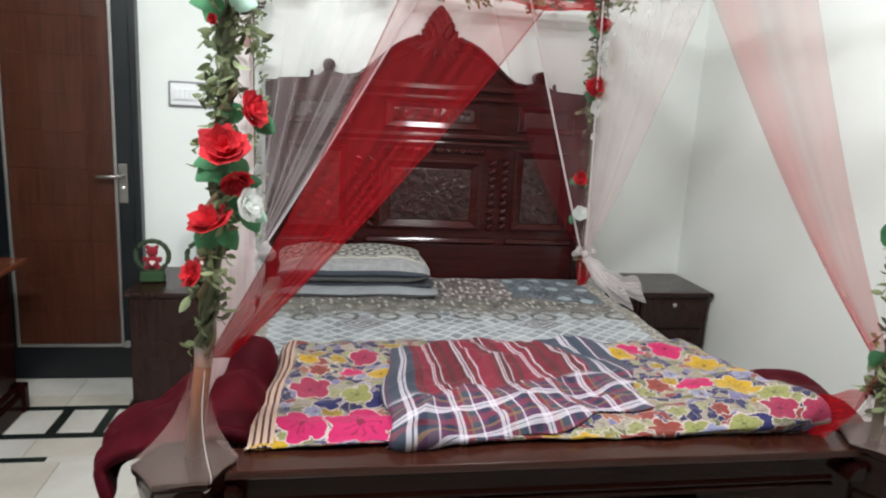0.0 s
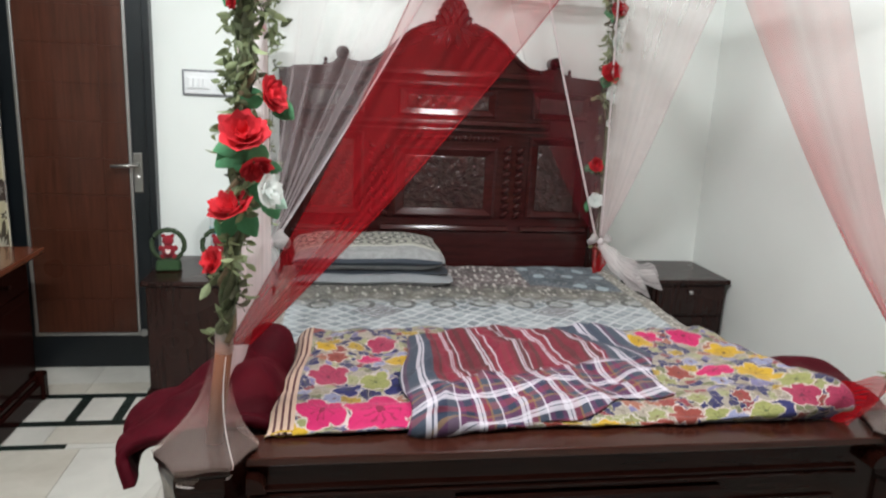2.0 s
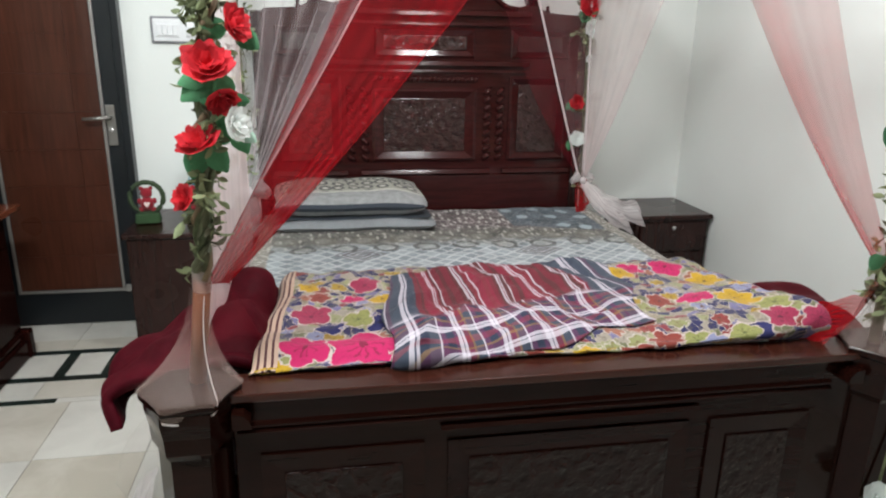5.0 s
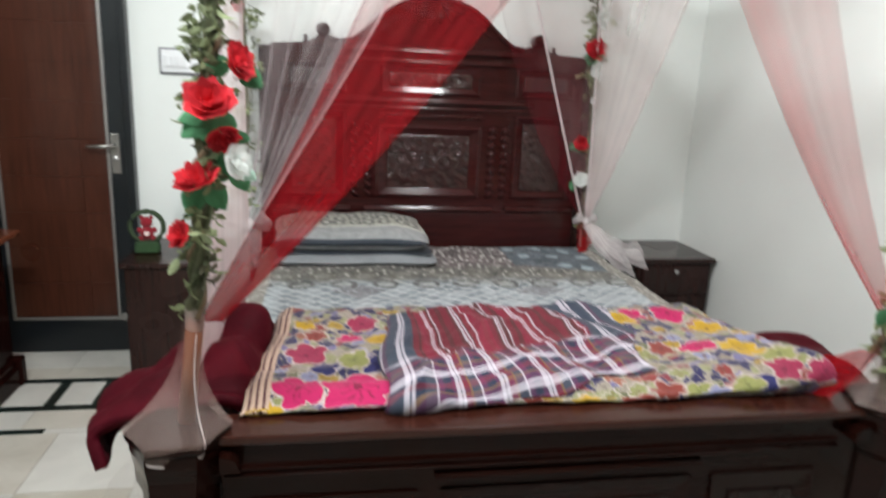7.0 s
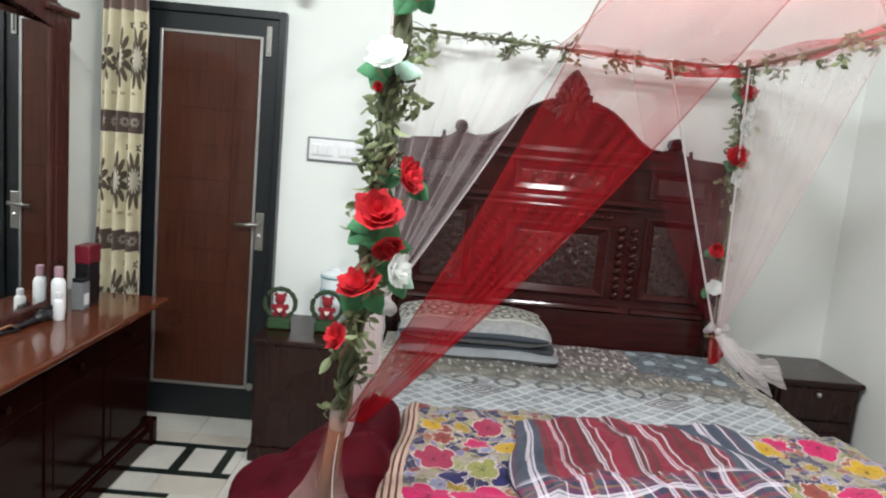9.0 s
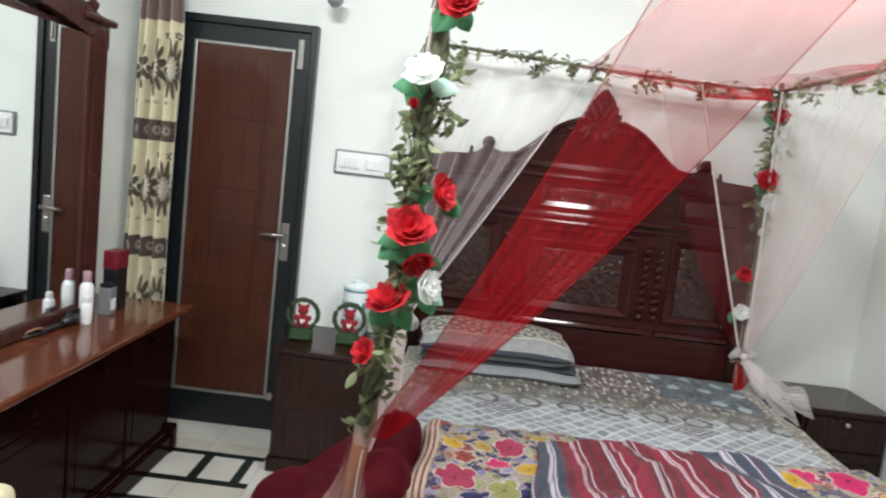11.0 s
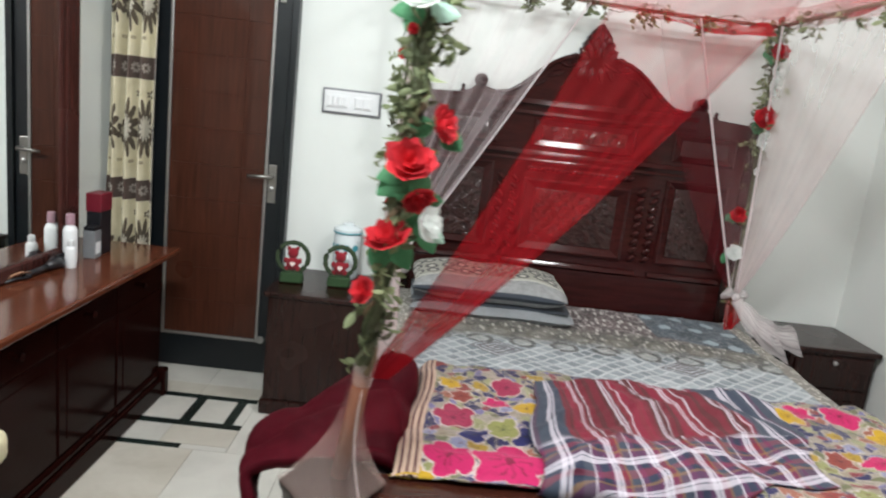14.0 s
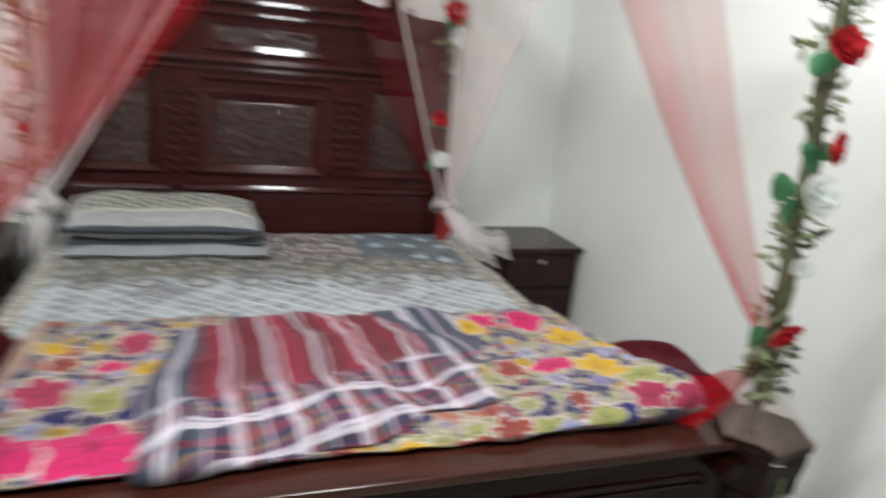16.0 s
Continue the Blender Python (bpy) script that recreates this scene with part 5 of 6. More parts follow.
spill(-1, "maroon velvet blanket spilling over the bed beside the nightstand",
      [[(0.73, 0.61), (0.80, 0.67), (0.92, 0.68), (1.03, 0.63), (1.10, 0.58), (1.08, 0.53)],
       [(0.72, 0.61), (0.78, 0.725), (0.90, 0.715), (1.02, 0.65), (1.13, 0.58), (1.12, 0.50)],
       [(0.72, 0.61), (0.76, 0.745), (0.85, 0.725), (0.94, 0.65), (1.01, 0.57), (1.02, 0.45)],
       [(0.72, 0.60), (0.78, 0.71), (0.86, 0.69), (0.92, 0.60), (0.96, 0.51), (0.97, 0.44)]], 2.22, 2.86, 2.3, 1.0)
spill(1, "maroon velvet blanket spilling over the bed beside the wall",
      [[(0.76, 0.61), (0.82, 0.66), (0.90, 0.67), (0.98, 0.66), (1.03, 0.62), (1.05, 0.55)],
       [(0.76, 0.61), (0.85, 0.685), (0.95, 0.69), (1.04, 0.675), (1.09, 0.60), (1.11, 0.48)],
       [(0.76, 0.60), (0.86, 0.69), (0.95, 0.695), (1.04, 0.685), (1.10, 0.61), (1.12, 0.45)],
       [(0.76, 0.58), (0.86, 0.62), (0.93, 0.62), (1.00, 0.60), (1.05, 0.53), (1.06, 0.44)]], 2.20, 2.72, 5.1, 0.4)

# ---------------------------------------------------------------- canopy
ZB = 2.10
NL = [(-0.875, 2.13, 0.69), (-0.842, 2.115, 0.95), (-0.80, 2.10, 1.40), (-0.765, 2.10, 1.87), (-0.76, 2.10, ZB + 0.05)]
NR = [(0.925, 2.11, 0.69), (0.912, 2.10, 0.98), (0.895, 2.10, 1.45), (0.89, 2.10, ZB + 0.05)]
FL = [(-0.975, 4.10, 0.40), (-0.965, 4.10, 0.70), (-0.935, 4.10, 1.25), (-0.945, 4.10, 1.80), (-0.93, 4.10, ZB + 0.05)]
FR = [(0.84, 4.10, 0.575), (0.825, 4.10, 0.75), (0.805, 4.10, 1.50), (0.79, 4.10, ZB + 0.02)]
can = thing("canopy_frame", "slim pole canopy frame standing over the four bed corners", "canopy")
for pts, r in ((NL[1:], 0.014), (NR, 0.015), (FL, 0.013), (FR, 0.013)):
    part("pole", tube(B(), pts, r, 12), M_PIPE, can, smooth="all")
part("bare_pole", tube(B(), [(-0.877, 2.131, 0.692), (-0.860, 2.123, 0.82), (-0.844, 2.116, 0.945)], 0.019, 12), M_BARE, can, "bare reddish wooden pole end", smooth="all")
FAR = [(-0.93, 4.10, 2.125), (-0.45, 4.10, 2.105), (-0.10, 4.10, 2.090), (0.35, 4.10, 2.075), (0.79, 4.10, 2.075)]
RIGHT = [(0.79, 4.10, 2.08), (0.84, 3.4, 2.09), (0.88, 2.7, 2.11), (0.90, 2.10, 2.13)]
for pts in (FAR, RIGHT, [(-0.93, 4.10, 2.13), (-0.76, 2.10, 2.13)], [(-0.76, 2.10, 2.13), (0.90, 2.10, 2.13)]):
    part("top_rail", tube(B(), pts, 0.009, 8), M_PIPE, can, smooth="all")


# ---------------------------------------------------------------- net drapes
def drape(top, knot, tuft, gather, material, label, nu=70, nv=50, sag=0.0, depth=0.05, name="net_drape", ease=1.0, hem=0.0035, hem_look=None):
    """Net hung from a line of top points and gathered at the knot, bulging a little."""
    top = [Vector(p) for p in top]
    knot = Vector(knot)

    def fn(u, v):
        a = u * (len(top) - 1)
        i = min(int(a), len(top) - 2)
        p = top[i].lerp(top[i + 1], a - i)
        w = v ** ease
        end = knot + Vector(tuft) * (u - 0.5) * gather
        q = p.lerp(end, w)
        bow = math.sin(math.pi * v)
        q += Vector((0, 0, -1)) * sag * bow
        pleat = math.sin(u * 44 + 1.5 * math.sin(v * 2 + u * 7)) * (0.0014 + depth * 0.06 * (1 - v))
        q.y += pleat + depth * 0.4 * math.sin(u * 11) * (1 - v * 0.8)
        return q

    ob = solo(name, sheet(B(), fn, nu, nv, lambda u, v: (u, v)), material, label, "drape", "net drapes of the canopy", smooth="sheet")
    for u in (0.0, 1.0):
        part("hem", tube(B(), [Vector(fn(u, i / 30)) for i in range(31)], hem, 5), hem_look or material, ob, "folded hem", "all")
    return ob


# foot end: red net parted and tied to the foot posts
drape([(-0.27, 2.11, 2.13), (-0.05, 2.10, 2.13), (0.16, 2.11, 2.13)], (-0.815, 2.135, 0.93), (1, 0, 0), 0.05, M_NET_RED, "deep red net drape drawn to the bed post", sag=0.055, ease=0.92, depth=0.012, hem=0.0018)
drape([(0.07, 2.10, 2.13), (0.20, 2.10, 2.13), (0.40, 2.10, 2.13)], (0.885, 2.10, 0.93), (1, 0, 0), 0.045, M_NET_ROSE, "rose net drape drawn to the bed post beside the wall", sag=0.06, ease=0.85, hem=0.0005)
# head end: white net tied in bows at the rear poles
drape([(-0.95, 4.08, 2.11), (-0.52, 4.08, 2.095), (-0.12, 4.08, 2.08)], (-0.93, 4.07, 0.74), (1, 0, 0), 0.06, M_NET_WHITE, "white net drape gathered in a bow at the pole", sag=0.02, hem=0.005, hem_look=M_NET_BOW)
drape([(0.40, 4.07, 2.07), (0.60, 4.06, 2.07), (0.77, 4.05, 2.07)], (0.80, 4.05, 0.79), (1, 0, 0), 0.03, M_NET_THIN, "white net drape hanging before the headboard", sag=0.01, hem=0.006, hem_look=M_NET_BOW)
drape([(0.80, 4.06, 2.08), (0.84, 3.6, 2.09), (0.865, 3.15, 2.10)], (0.815, 4.05, 0.79), (0.4, -0.6, 0), 0.04, M_NET_SOFT, "white net drape drawn back to the rear pole", sag=0.05, ease=0.72, hem=0.002, hem_look=M_NET_BOW)
drape([(0.22, 4.11, 2.07), (0.50, 4.12, 2.07), (0.78, 4.12, 2.07)], (0.80, 4.10, 0.80), (1, 0, 0), 0.04, M_NET_VEIL, "thin red net drape drawn to the rear pole", sag=0.16, ease=1.15, depth=0.01, hem=0.001)
# the foot-post side of the near pole
drape([(-0.78, 2.14, 2.10), (-0.83, 2.75, 2.12), (-0.90, 3.7, 2.12)], (-0.845, 2.62, 0.74), (0.1, 1, 0), 0.62, M_NET_SOFT, "pinkish white net drape hanging along the bed side", sag=0.02, hem=0.002)


def roof_fn(x0, x1):
    def fn(u, v):
        x, y = x0 + (x1 - x0) * u, 2.11 + 1.98 * v
        return (x, y, 2.135 - 0.055 * v - 0.030 * math.sin(math.pi * v) * (1 + 0.5 * math.sin(u * 9)) + 0.012 * math.sin(u * 24))
    return fn


solo("net_roof", sheet(B(), roof_fn(-0.17, 0.86), 50, 30), M_NET_ROOF, "pale pink net stretched across the canopy top", "drape", "net drapes of the canopy", smooth="sheet")


# red swag wound along the rear rail, bows and tails
def ribbon(name, pts, width, material, label, parent=None, twist=6.0):
    pts = [Vector(p) for p in pts]

    def fn(u, v):
        a = v * (len(pts) - 1)
        i = min(int(a), len(pts) - 2)
        p = pts[i].lerp(pts[i + 1], a - i)
        w = width(v) if callable(width) else width
        return p + Vector((math.cos(twist * v) * (u - 0.5) * w, math.sin(twist * v) * (u - 0.5) * w * 0.6, (u - 0.5) * w + 0.005 * math.sin(v * 18 + u * 4)))

    bm = sheet(B(), fn, 10, 40, lambda u, v: (u, v * 2))
    return part(name, bm, material, parent, label, "sheet") if parent else solo(name, bm, material, label, "ribbon", smooth="sheet")


ribbon("red_swag", [(-0.16, 4.085, 2.10), (0.12, 4.08, 2.085), (0.40, 4.08, 2.05), (0.60, 4.07, 2.035), (0.74, 4.07, 2.06)], 0.055, M_NET_ROSE, "red net swag wound along the rear canopy rail", twist=9)
ribbon("pink_swag", [(0.62, 4.0, 2.10), (0.80, 3.9, 2.11), (0.85, 3.5, 2.10), (0.87, 3.1, 2.12)], 0.06, M_NET_ROSE, "pink net swag wound along the side canopy rail", twist=7)


def bow(x, y, z, tails, label, size=1.0):
    t = thing("net_bow", label, "bow", "net bows on the poles")
    for s in (-1, 1):
        def loop_fn(u, v, s=s):
            a = v * math.pi * 1.9
            return (x + s * size * 0.055 * math.sin(a / 2) * (1 + 0.2 * math.sin(u * 5)), y - 0.03 * size * math.sin(a) + 0.004, z + (u - 0.5) * 0.05 * size * math.sin(a / 2) + 0.018 * size * math.sin(a) + 0.012 * size * math.sin(a / 2))
        part("loop", sheet(B(), loop_fn, 8, 18), M_NET_BOW, t, smooth="sheet")
    knot = B()
    bmesh.ops.create_icosphere(knot, subdivisions=2, radius=0.018 * size, matrix=Matrix.LocRotScale((x, y - 0.01, z), None, (1, 1, 1.2)))
    part("knot", knot, M_NET_BOW, t, smooth="all")
    for pts, w in tails:
        ribbon("tail", pts, w, M_NET_WISP, "", t, 2.0)
    return t


bow(0.80, 4.03, 0.775, [([(0.81, 4.02, 0.76), (0.87, 3.95, 0.68), (0.95, 3.88, 0.63), (1.06, 3.83, 0.615)], lambda v: 0.03 + 0.055 * v),
                        ([(0.81, 4.02, 0.76), (0.88, 3.96, 0.70), (0.98, 3.92, 0.65), (1.10, 3.94, 0.635)], lambda v: 0.03 + 0.045 * v),
                        ([(0.80, 4.02, 0.76), (0.86, 3.92, 0.66), (0.93, 3.84, 0.60), (0.98, 3.80, 0.585)], lambda v: 0.03 + 0.06 * v)], "white net bow with long loose tails on the rear pole", 1.0)
ribbon("red_tail", [(0.80, 4.06, 0.77), (0.81, 4.05, 0.70), (0.82, 4.03, 0.60)], lambda v: 0.05 + 0.05 * v, M_NET_TUFT, "red net tail hanging under a white bow", twist=0.6)
bow(-0.93, 4.03, 0.74, [([(-0.93, 4.02, 0.72), (-0.90, 3.97, 0.66), (-0.88, 3.94, 0.60), (-0.87, 3.90, 0.585)], lambda v: 0.04 + 0.08 * v),
                        ([(-0.93, 4.02, 0.72), (-0.94, 3.98, 0.63), (-0.95, 3.97, 0.52)], lambda v: 0.04 + 0.06 * v)], "big white net bow on the rear pole by the pillow", 1.7)
# net below the foot-post ties
for px, cap_x, z0, lab in ((-0.853, -0.89, 0.93, "pale pink net skirt tied round the pole foot"), (0.925, 0.95, 0.90, "pale pink net skirt tied round the pole by the wall")):
    def skirt_fn(u, v, px=px, cap_x=cap_x, z0=z0):
        # a hollow cone down to the rim of the six-sided cap, over its edge and drawn in below
        a = 2 * math.pi * u
        hexa = math.cos(math.pi / 6) / math.cos((a - radians(5)) % (math.pi / 3) - math.pi / 6)
        f = min(1.0, v / 0.72)
        g = max(0.0, (v - 0.72) / 0.28)
        wide = 0.021 + 0.099 * f ** 2.0
        r = wide * (1 + (hexa - 1) * f) + 0.004 * math.sin(u * 50) * f * (1 - f) * 4 - 0.016 * g + 0.004 * math.sin(u * 38) * g
        z = z0 - (z0 - 0.694) * f ** 0.75 - 0.050 * g * (0.75 + 0.25 * math.sin(u * 19))
        return (px + (cap_x - px) * f + r * math.cos(a), 2.118 + (2.105 - 2.118) * f + r * math.sin(a), z)
    skirt = solo("net_skirt", sheet(B(), skirt_fn, 72, 32, lambda u, v: (u, v)), M_WRAP, lab, "net", smooth="sheet")
    part("hem", tube(B(), [skirt_fn(i / 72, 1.0) for i in range(73)], 0.0022, 5), M_NET_BOW, skirt, "rolled white hem", "all")
    part("edge_fold", tube(B(), [skirt_fn(0.86, i / 24) for i in range(25)], 0.0012, 5), M_NET_BOW, skirt, "white folded edge of the net", "all")
part("tie_band", lathe(B(), [(0.016, -0.03), (0.021, -0.02), (0.020, 0.02), (0.016, 0.03)], (-0.846, 2.117, 0.945), 16), M_CLEAR, can, "clear tape band", "all")
ribbon("net_tail", [(-0.98, 2.06, 0.64), (-1.00, 2.03, 0.56), (-0.985, 2.02, 0.46), (-1.00, 2.0, 0.36)], lambda v: 0.08 + 0.03 * math.sin(v * 6), M_CLEAR, "pale pink net tail hanging from the bed post", twist=1.2)
ribbon("white_tail", [(-0.99, 2.05, 0.50), (-1.02, 2.02, 0.40), (-1.03, 2.0, 0.33)], lambda v: 0.05 + 0.04 * v, M_NET_BOW, "grey-white net tail hanging from the bed post", twist=0.8)
# red net pooled at the right foot post
ribbon("red_pool", [(0.90, 2.10, 0.90), (0.885, 2.12, 0.80), (0.85, 2.16, 0.73), (0.80, 2.19, 0.70), (0.77, 2.20, 0.69)], lambda v: 0.05 + 0.10 * math.sin(v * 2.2), M_NET_TUFT, "red net gathered on the corner of the bed", twist=0.9)
ribbon("white_end", [(0.90, 2.14, 0.88), (0.95, 2.17, 0.80), (1.03, 2.20, 0.70), (1.07, 2.22, 0.62)], lambda v: 0.03 + 0.04 * v, M_NET_WISP, "white net end hanging beside the post", twist=0.5)
drape([(-0.83, 2.13, 0.95), (-0.80, 2.16, 0.94)], (-0.84, 2.30, 0.69), (1, 0.4, 0), 0.20, M_NET_VEIL, "red net tail falling from the post tie", sag=0.0, depth=0.01, name="red_net_tail")


# ---------------------------------------------------------------- garlands
def leaf_mesh(name, length, wide, curl, material):
    bm = B()

    def fn(u, v):
        w = wide * math.sin(math.pi * min(1, v * 0.96 + 0.02)) ** 0.8
        return ((u - 0.5) * w, v * length, curl * length * v * v - abs(u - 0.5) * w * 0.5)
    sheet(bm, fn, 2, 5)
    return finish(name, bm, material, "sheet")


def sprig_mesh(name, seed, material, count=5):
    """A short twig with a few small leaves."""
    rnd = random.Random(seed)
    bm = B()
    tube(bm, [(0, 0, 0), (0.004, 0.025, 0.004), (0, 0.05, 0.0)], 0.0014, 4)
    for i in range(count):
        length, wide, curl = rnd.uniform(0.024, 0.040), rnd.uniform(0.013, 0.021), rnd.uniform(-0.5, 0.6)
        turn = pose(0, 0.010 * i + 0.004, 0.003, rnd.uniform(-35, 50), rnd.uniform(-60, 60), (70 if i % 2 else -70) + rnd.uniform(-35, 35))

        def fn(u, v, turn=turn, length=length, wide=wide, curl=curl):
            w = wide * math.sin(math.pi * min(1, v * 0.96 + 0.02)) ** 0.8
            return turn @ Vector(((u - 0.5) * w, v * length, curl * length * v * v - abs(u - 0.5) * w * 0.5))
        sheet(bm, fn, 2, 4)
    return finish(name, bm, material, "sheet")


LEAVES = [sprig_mesh("sprig", 31, M_LEAF), sprig_mesh("sprig", 32, M_LEAF), sprig_mesh("sprig", 33, M_LEAFDARK, 4), sprig_mesh("sprig", 34, M_LEAF, 6)]
BIGLEAF = leaf_mesh("broad_leaf", 0.085, 0.070, 0.25, M_LEAFBIG)
PALELEAF = leaf_mesh("pale_leaf", 0.07, 0.055, 0.3, silk("pale_green_leaf", (0.42, 0.60, 0.50), 0.3))


def rose_mesh(name, material, r, seed, rings=((5, 1.0, 0.50, 0.86), (5, 0.80, 0.68, 0.80), (4, 0.52, 0.76, 0.85), (3, 0.28, 0.78, 1.2))):
    """A silk rose: rings of broad cupped petals (count, spread, height, half width in radians) with a wavy, outward curling rim."""
    rnd = random.Random(seed)
    bm = B()
    for ring, (count, spread, tall, half) in enumerate(rings):
        for i in range(count):
            a, k = 2 * math.pi * (i + 0.37 * ring + 0.18 * rnd.random()) / count, rnd.random()
            lean = 1 + 0.16 * (rnd.random() - 0.5)

            def fn(u, v, a=a, k=k, spread=spread * lean, tall=tall * (2 - lean), half=half):
                s = (u - 0.5) * 2
                full = (0.45 + 0.55 * math.sin(min(1.0, v * 1.5) * math.pi / 2)) * math.sqrt(max(0.0, 1 - max(0.0, (v - 0.5) / 0.5) ** 2 * 0.55))
                ang = a + s * half * full
                curl = max(0.0, v - 0.65) / 0.35
                ruffle = v * v * (0.07 * math.sin(k * 9 + s * 5) + 0.035 * math.sin(k * 30 + s * 11))
                rad = r * spread * (0.10 + 0.90 * math.sin(v * math.pi / 2) ** 0.9 + 0.12 * curl + ruffle) * (1 - 0.10 * s * s * v)
                hgt = r * (0.04 + tall * v ** 1.5 - 0.10 * curl ** 2 - 0.16 * s * s * v + ruffle * 0.8)
                return (rad * math.cos(ang), rad * math.sin(ang), hgt)
            sheet(bm, fn, 8, 6)
    return finish(name, bm, material, "sheet")


ROSES = {"red": [rose_mesh("red_rose", M_ROSE, 0.062, s) for s in (1, 2)], "white": [rose_mesh("white_rose", M_ROSEW, 0.055, s) for s in (3, 4)],
         "bud": [rose_mesh("red_bud", M_ROSE, 0.030, 5)], "small": [rose_mesh("small_white_flower", M_ROSEW, 0.032, 6)]}


def along(pts, s):
    pts = [Vector(p) for p in pts]
    a = s * (len(pts) - 1)
    i = min(int(a), len(pts) - 2)
    return pts[i].lerp(pts[i + 1], a - i), (pts[i + 1] - pts[i]).normalized()


def facing(place, way, size=1.0, roll=0.0):
    return Matrix.Translation(place) @ Vector(way).to_track_quat("Z", "Y").to_matrix().to_4x4() @ pose(0, 0, 0, 0, 0, roll) @ Matrix.Scale(size, 4)


def garland(label, pts, count, seed, flowers, spread=0.035, hang=0.4, density=lambda s: 1.0, vine=0.006, size=1.0, stems=1):
    rnd = random.Random(seed)
    t = thing("flower_garland", label, "garland", "garlands of the canopy")
    # thin stems wound round the pole
    for k in range(stems):
        stem = []
        for i in range(41):
            p, d = along(pts, i / 40)
            a = i * (0.75 + 0.2 * k) + k * 2.1
            side = d.orthogonal().normalized()
            up = d.cross(side)
            stem.append(p + (side * math.cos(a) + up * math.sin(a)) * ((0.024 if stems == 1 else 0.012) + 0.010 * rnd.random()))
        part("stem", tube(B(), stem, vine / 3, 5), (M_LEAF, M_PIPE, M_STEM)[k % 3], t, smooth="all")
    made = 0
    while made < count:
        s = rnd.random()
        if rnd.random() > density(s):
            continue
        p, d = along(pts, s)
        out = Vector((rnd.gauss(0, 1), rnd.gauss(0, 1), rnd.gauss(0, 1)))
        out = (out - d * out.dot(d)).normalized()
        at = p + out * (0.014 + rnd.random() * spread) + d * rnd.gauss(0, 0.01)
        way = (out * 0.7 + Vector((0, 0, -hang - 0.8 * rnd.random())) + d * rnd.gauss(0, 0.5)).normalized()
        q = way.to_track_quat("Y", "Z").to_matrix().to_4x4()
        again("sprig", LEAVES[rnd.randrange(4)], Matrix.Translation(at) @ q @ pose(0, 0, 0, 0, rnd.uniform(-80, 80), 0) @ Matrix.Scale(size * rnd.uniform(0.75, 1.25), 4), t)
        made += 1
    for kind, place, way, big in flowers:
        mesh = ROSES[kind][rnd.randrange(len(ROSES[kind]))]
        ob = again({"red": "red_rose", "white": "white_rose", "bud": "red_bud", "small": "white_flower"}[kind], mesh, facing(place, way, big * 0.70, rnd.uniform(0, 90)), t)
        if kind in ("red", "white"):
            for k in range(3):
                turn = rnd.uniform(-0.9, 0.9) + (math.pi if k == 1 else math.pi * (0.62 if k else -0.62))
                o = Vector((math.sin(turn), 0.25, math.cos(turn))).normalized()
                out = Vector((rnd.uniform(-0.4, 0.4), -1, rnd.uniform(-0.1, 0.5)))
                side = o.cross(out).normalized()
                m = Matrix((side, o, side.cross(o))).transposed().to_4x4()
                again("broad_leaf", PALELEAF if kind == "white" and k == 2 else BIGLEAF, Matrix.Translation(Vector(place) + o * 0.012 * big + Vector((0, 0.022, 0))) @ m @ Matrix.Scale(rnd.uniform(0.62, 0.85) * big, 4), t)
    return t


garland("leaf garland with big red and white roses on the pole", NL[1:], 105, 21, [
    ("red", (-0.745, 2.045, 1.872), (0.15, -0.9, 0.15), 0.95), ("white", (-0.790, 2.045, 1.722), (-0.25, -0.8, 0.65), 1.0), ("bud", (-0.806, 2.06, 1.665), (-0.5, -1, 0), 0.5),
    ("red", (-0.738, 2.055, 1.492), (0.80, -0.50, 0.28), 0.84), ("red", (-0.788, 2.045, 1.412), (0.10, -0.72, 0.62), 1.06), ("red", (-0.765, 2.05, 1.352), (0.25, -0.55, -0.50), 0.74),
    ("red", (-0.815, 2.05, 1.258), (-0.25, -0.48, 0.80), 0.98), ("white", (-0.745, 2.05, 1.300), (0.85, -0.55, 0.12), 0.90), ("bud", (-0.852, 2.055, 1.145), (-0.7, -0.8, 0.5), 1.3)],
        density=lambda s: 0.6 if s < 0.08 else (0.25 if 0.62 < s < 0.70 else 1.0), spread=0.012, size=0.86, hang=0.6, stems=5, vine=0.022)
garland("leaf garland with red and white roses by the wall", [(0.93, 2.10, 0.78)] + NR[1:], 62, 22, [
    ("red", (0.868, 2.05, 1.54), (-0.3, -1, 0.5), 0.85), ("red", (0.895, 2.05, 1.352), (0.5, -0.9, 0), 0.80), ("white", (0.868, 2.04, 1.256), (0, -1, 0.3), 1.10),
    ("red", (0.885, 2.055, 0.955), (0.1, -0.8, -0.5), 0.85), ("small", (0.89, 2.05, 1.10), (-0.5, -1, 0), 0.9)], spread=0.008, size=0.88, hang=0.5, stems=3, vine=0.014)
garland("leaf garland with small red and white flowers on the rear pole", FR[1:], 75, 23, [
    ("red", (0.79, 4.06, 1.955), (0, -1, 0.3), 0.92), ("small", (0.80, 4.06, 1.875), (0, -1, 0), 1.3), ("small", (0.80, 4.05, 1.80), (0.2, -1, 0), 1.8), ("red", (0.78, 4.05, 1.65), (-0.2, -1, 0.2), 1.12),
    ("small", (0.80, 4.05, 1.55), (0, -1, -0.2), 1.8), ("red", (0.745, 4.05, 1.18), (-0.2, -1, 0.1), 0.80), ("white", (0.758, 4.05, 0.99), (0, -1, 0.3), 1.0), ("small", (0.80, 4.06, 1.40), (0, -1, 0), 0.9)], density=lambda s: 1.0 if s > 0.5 else 0.35, spread=0.014, size=0.95, hang=0.9)
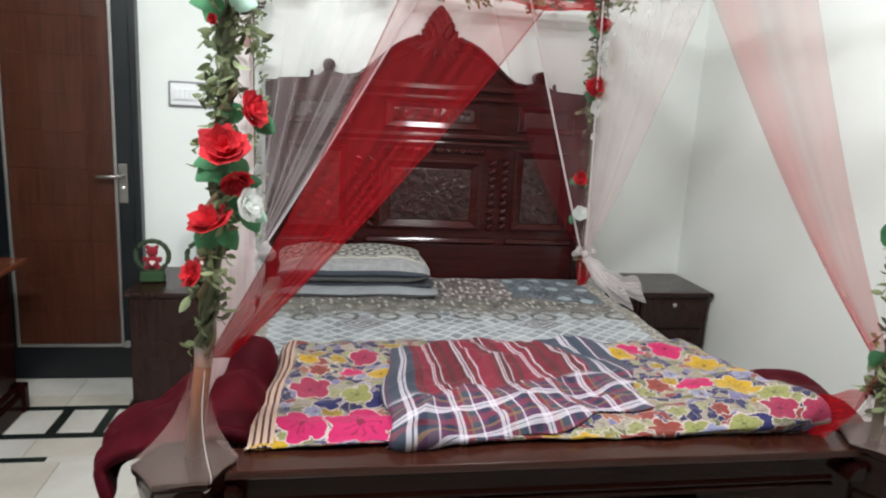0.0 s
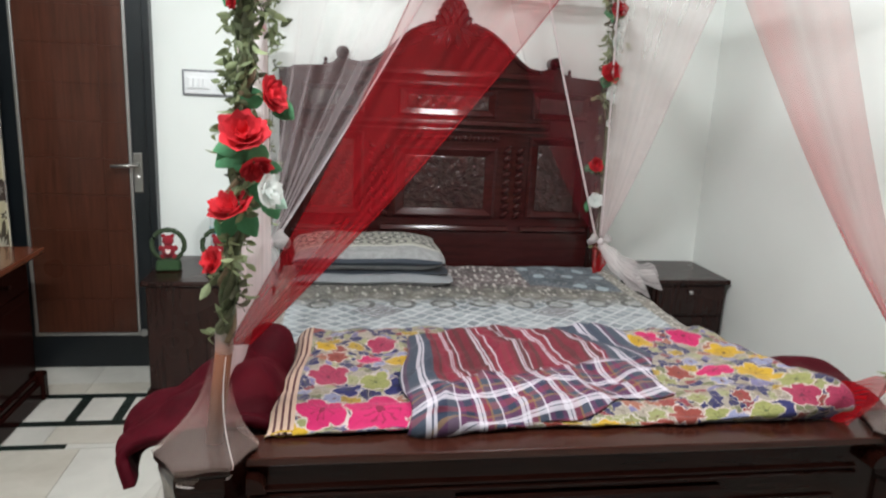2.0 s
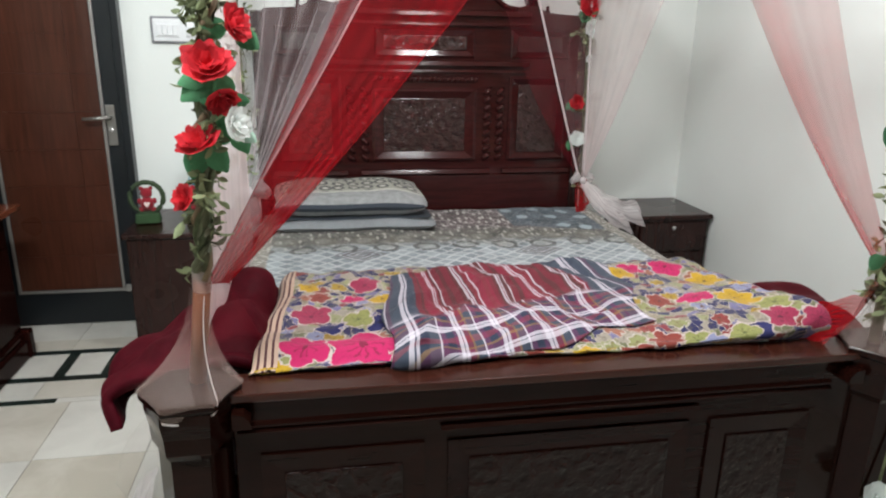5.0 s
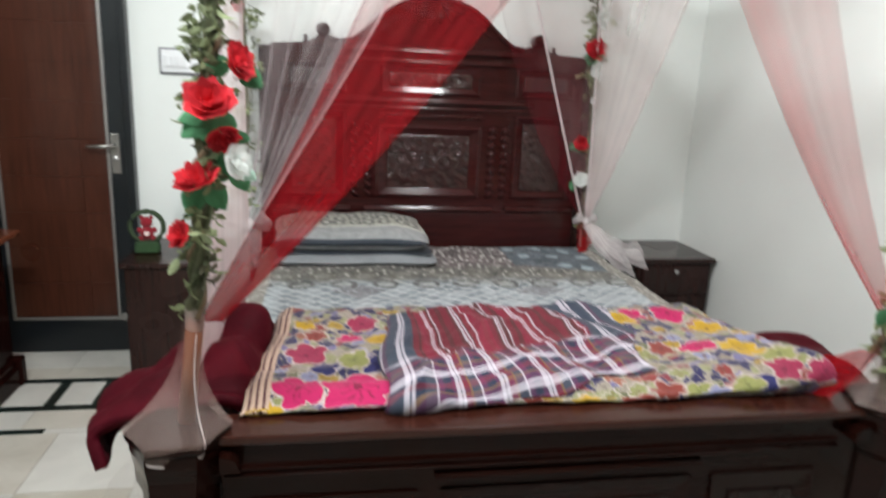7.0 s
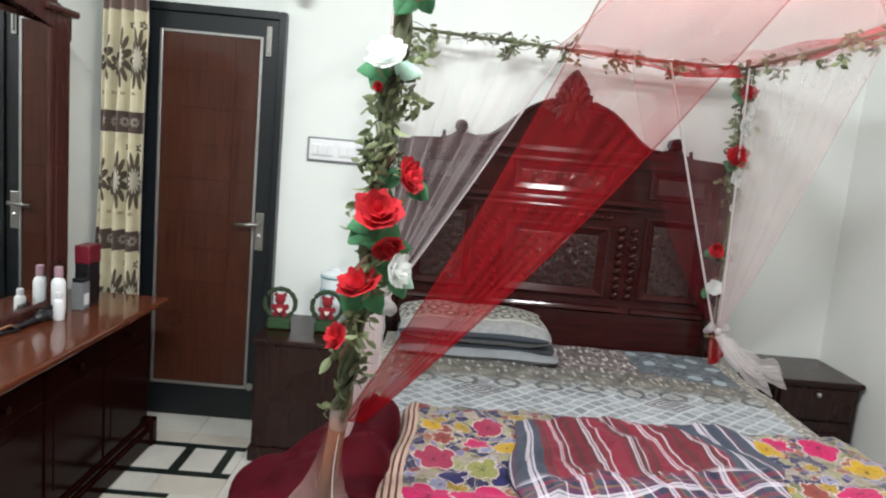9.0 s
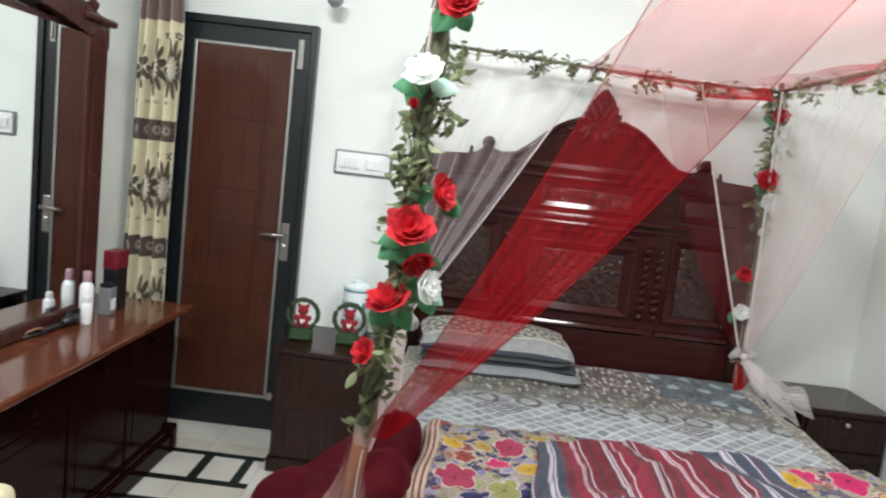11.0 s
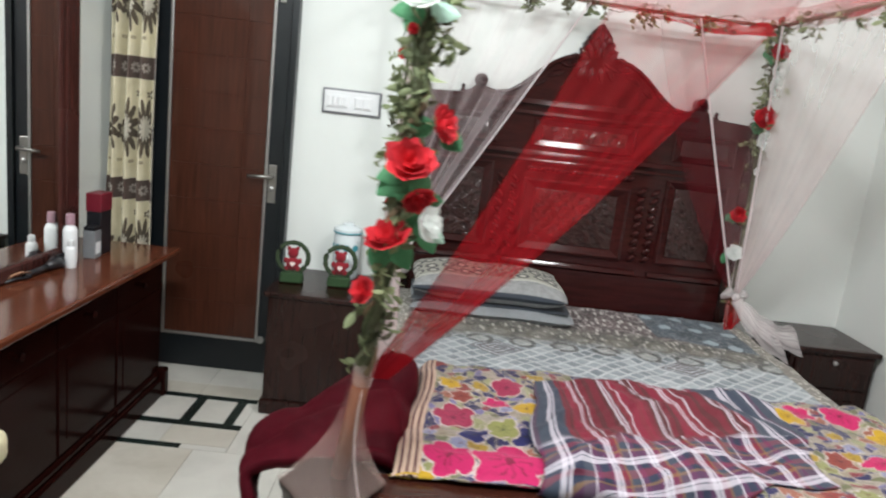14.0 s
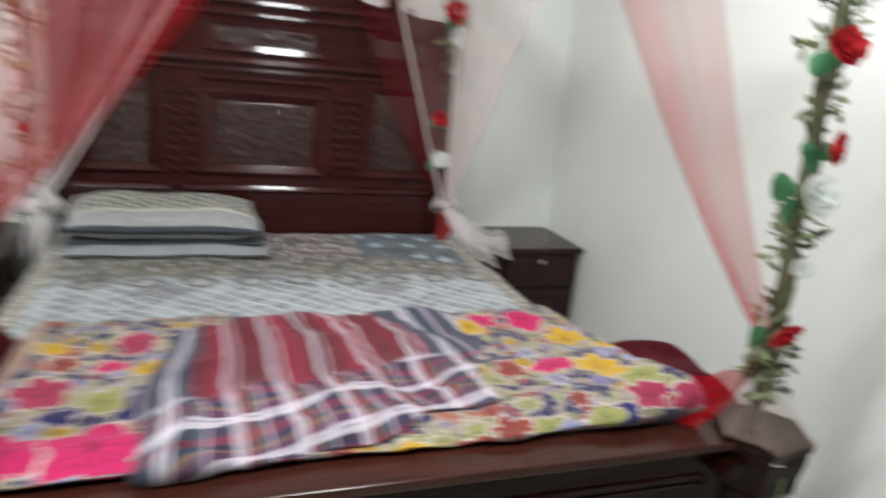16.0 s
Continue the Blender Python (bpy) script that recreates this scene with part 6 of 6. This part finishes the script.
garland("sparse dry leaf garland with small red flowers near nightstand", FL[1:], 60, 24, [
    ("bud", (-0.955, 4.06, 1.76), (-0.5, -1, 0), 1.3), ("bud", (-0.96, 4.06, 1.05), (0, -1, 0), 0.9), ("white", (-0.955, 4.05, 1.15), (0, -1, 0), 0.6)], spread=0.04)
garland("leaf garland sagging along the rear canopy rail", FAR, 62, 25, [], size=1.1, spread=0.030, hang=1.8, density=lambda s: 0.08 + 0.92 * abs(math.sin(s * 17)) ** 4)
garland("leaf garland along the side canopy rail", RIGHT, 45, 26, [], size=1.1, spread=0.035, hang=1.5, density=lambda s: 0.4 + 0.6 * abs(math.sin(s * 13)))
spray = thing("flower_spray", "white silk flower with green leaves hanging on the footboard", "flower")
again("white_flower", ROSES["white"][0], facing((0.93, 1.995, 0.265), (-0.3, -1, 0.6), 0.8), spray)
for k in range(4):
    again("broad_leaf", BIGLEAF, facing((0.95, 2.005, 0.255), (0.3 * k - 0.4, -0.3, -0.4)) @ pose(0, 0, 0, 60, 0, k * 80) @ Matrix.Scale(0.6, 4), spray)
part("stem", tube(B(), [(0.94, 2.01, 0.27), (0.96, 2.02, 0.45), (0.95, 2.02, 0.68)], 0.004, 6), M_LEAF, spray, smooth="all")

# ---------------------------------------------------------------- floor pieces, last
rnd = random.Random(5)


def floor_piece(name, x0, x1, y0, y1, material):
    ob = part(name, box(B(), x0 + 0.0015, x1 - 0.0015, y0 + 0.0015, y1 - 0.0015, -0.008, 0.0), material, floor)
    return ob


# inlaid key border near the door: strips and the light fields between them
strips = [(-2.42, -1.50, 3.872, 3.918), (-2.42, -1.50, 3.588, 3.636), (-2.42, -1.70, 3.385, 3.425),
          (-1.79, -1.742, 3.636, 3.872), (-1.59, -1.545, 3.636, 3.872), (-2.05, -2.005, 3.636, 3.872)]
for s in strips:
    floor_piece("marble_strip", *s, M_TILEG)
fields = [(-2.42, -2.05, 3.636, 3.872), (-2.005, -1.79, 3.636, 3.872), (-1.742, -1.59, 3.636, 3.872), (-1.545, -1.50, 3.636, 3.872),
          (-2.42, -2.1, 3.425, 3.588), (-2.1, -1.80, 3.425, 3.588), (-1.80, -1.50, 3.425, 3.588), (-1.70, -1.50, 3.385, 3.425)]
for f in fields:
    floor_piece("tile", *f, M_TILE if rnd.random() < 0.4 else M_TILEW)
for a, b in ((3.918, 4.045), (4.045, 4.30)):
    x = -2.42
    while x < -1.5:
        w = min(0.31, -1.5 - x)
        floor_piece("tile", x, x + w, a, b, M_TILE if a < 4 else M_TILEW)
        x += w
ys = [YS + i * (3.385 - YS) / 11 for i in range(12)]
for a, b in zip(ys, ys[1:]):
    x = XL
    while x < XR - 0.01:
        w = min(0.392, XR - x)
        floor_piece("tile", x, x + w, a, b, M_TILEW if rnd.random() < 0.7 else M_TILE)
        x += w
x = -1.50
while x < XR - 0.01:
    w = min(0.40, XR - x)
    for a, b in ((3.385, 3.84), (3.84, 4.30)):
        floor_piece("tile", x, x + w, a, b, M_TILEW)
    x += w
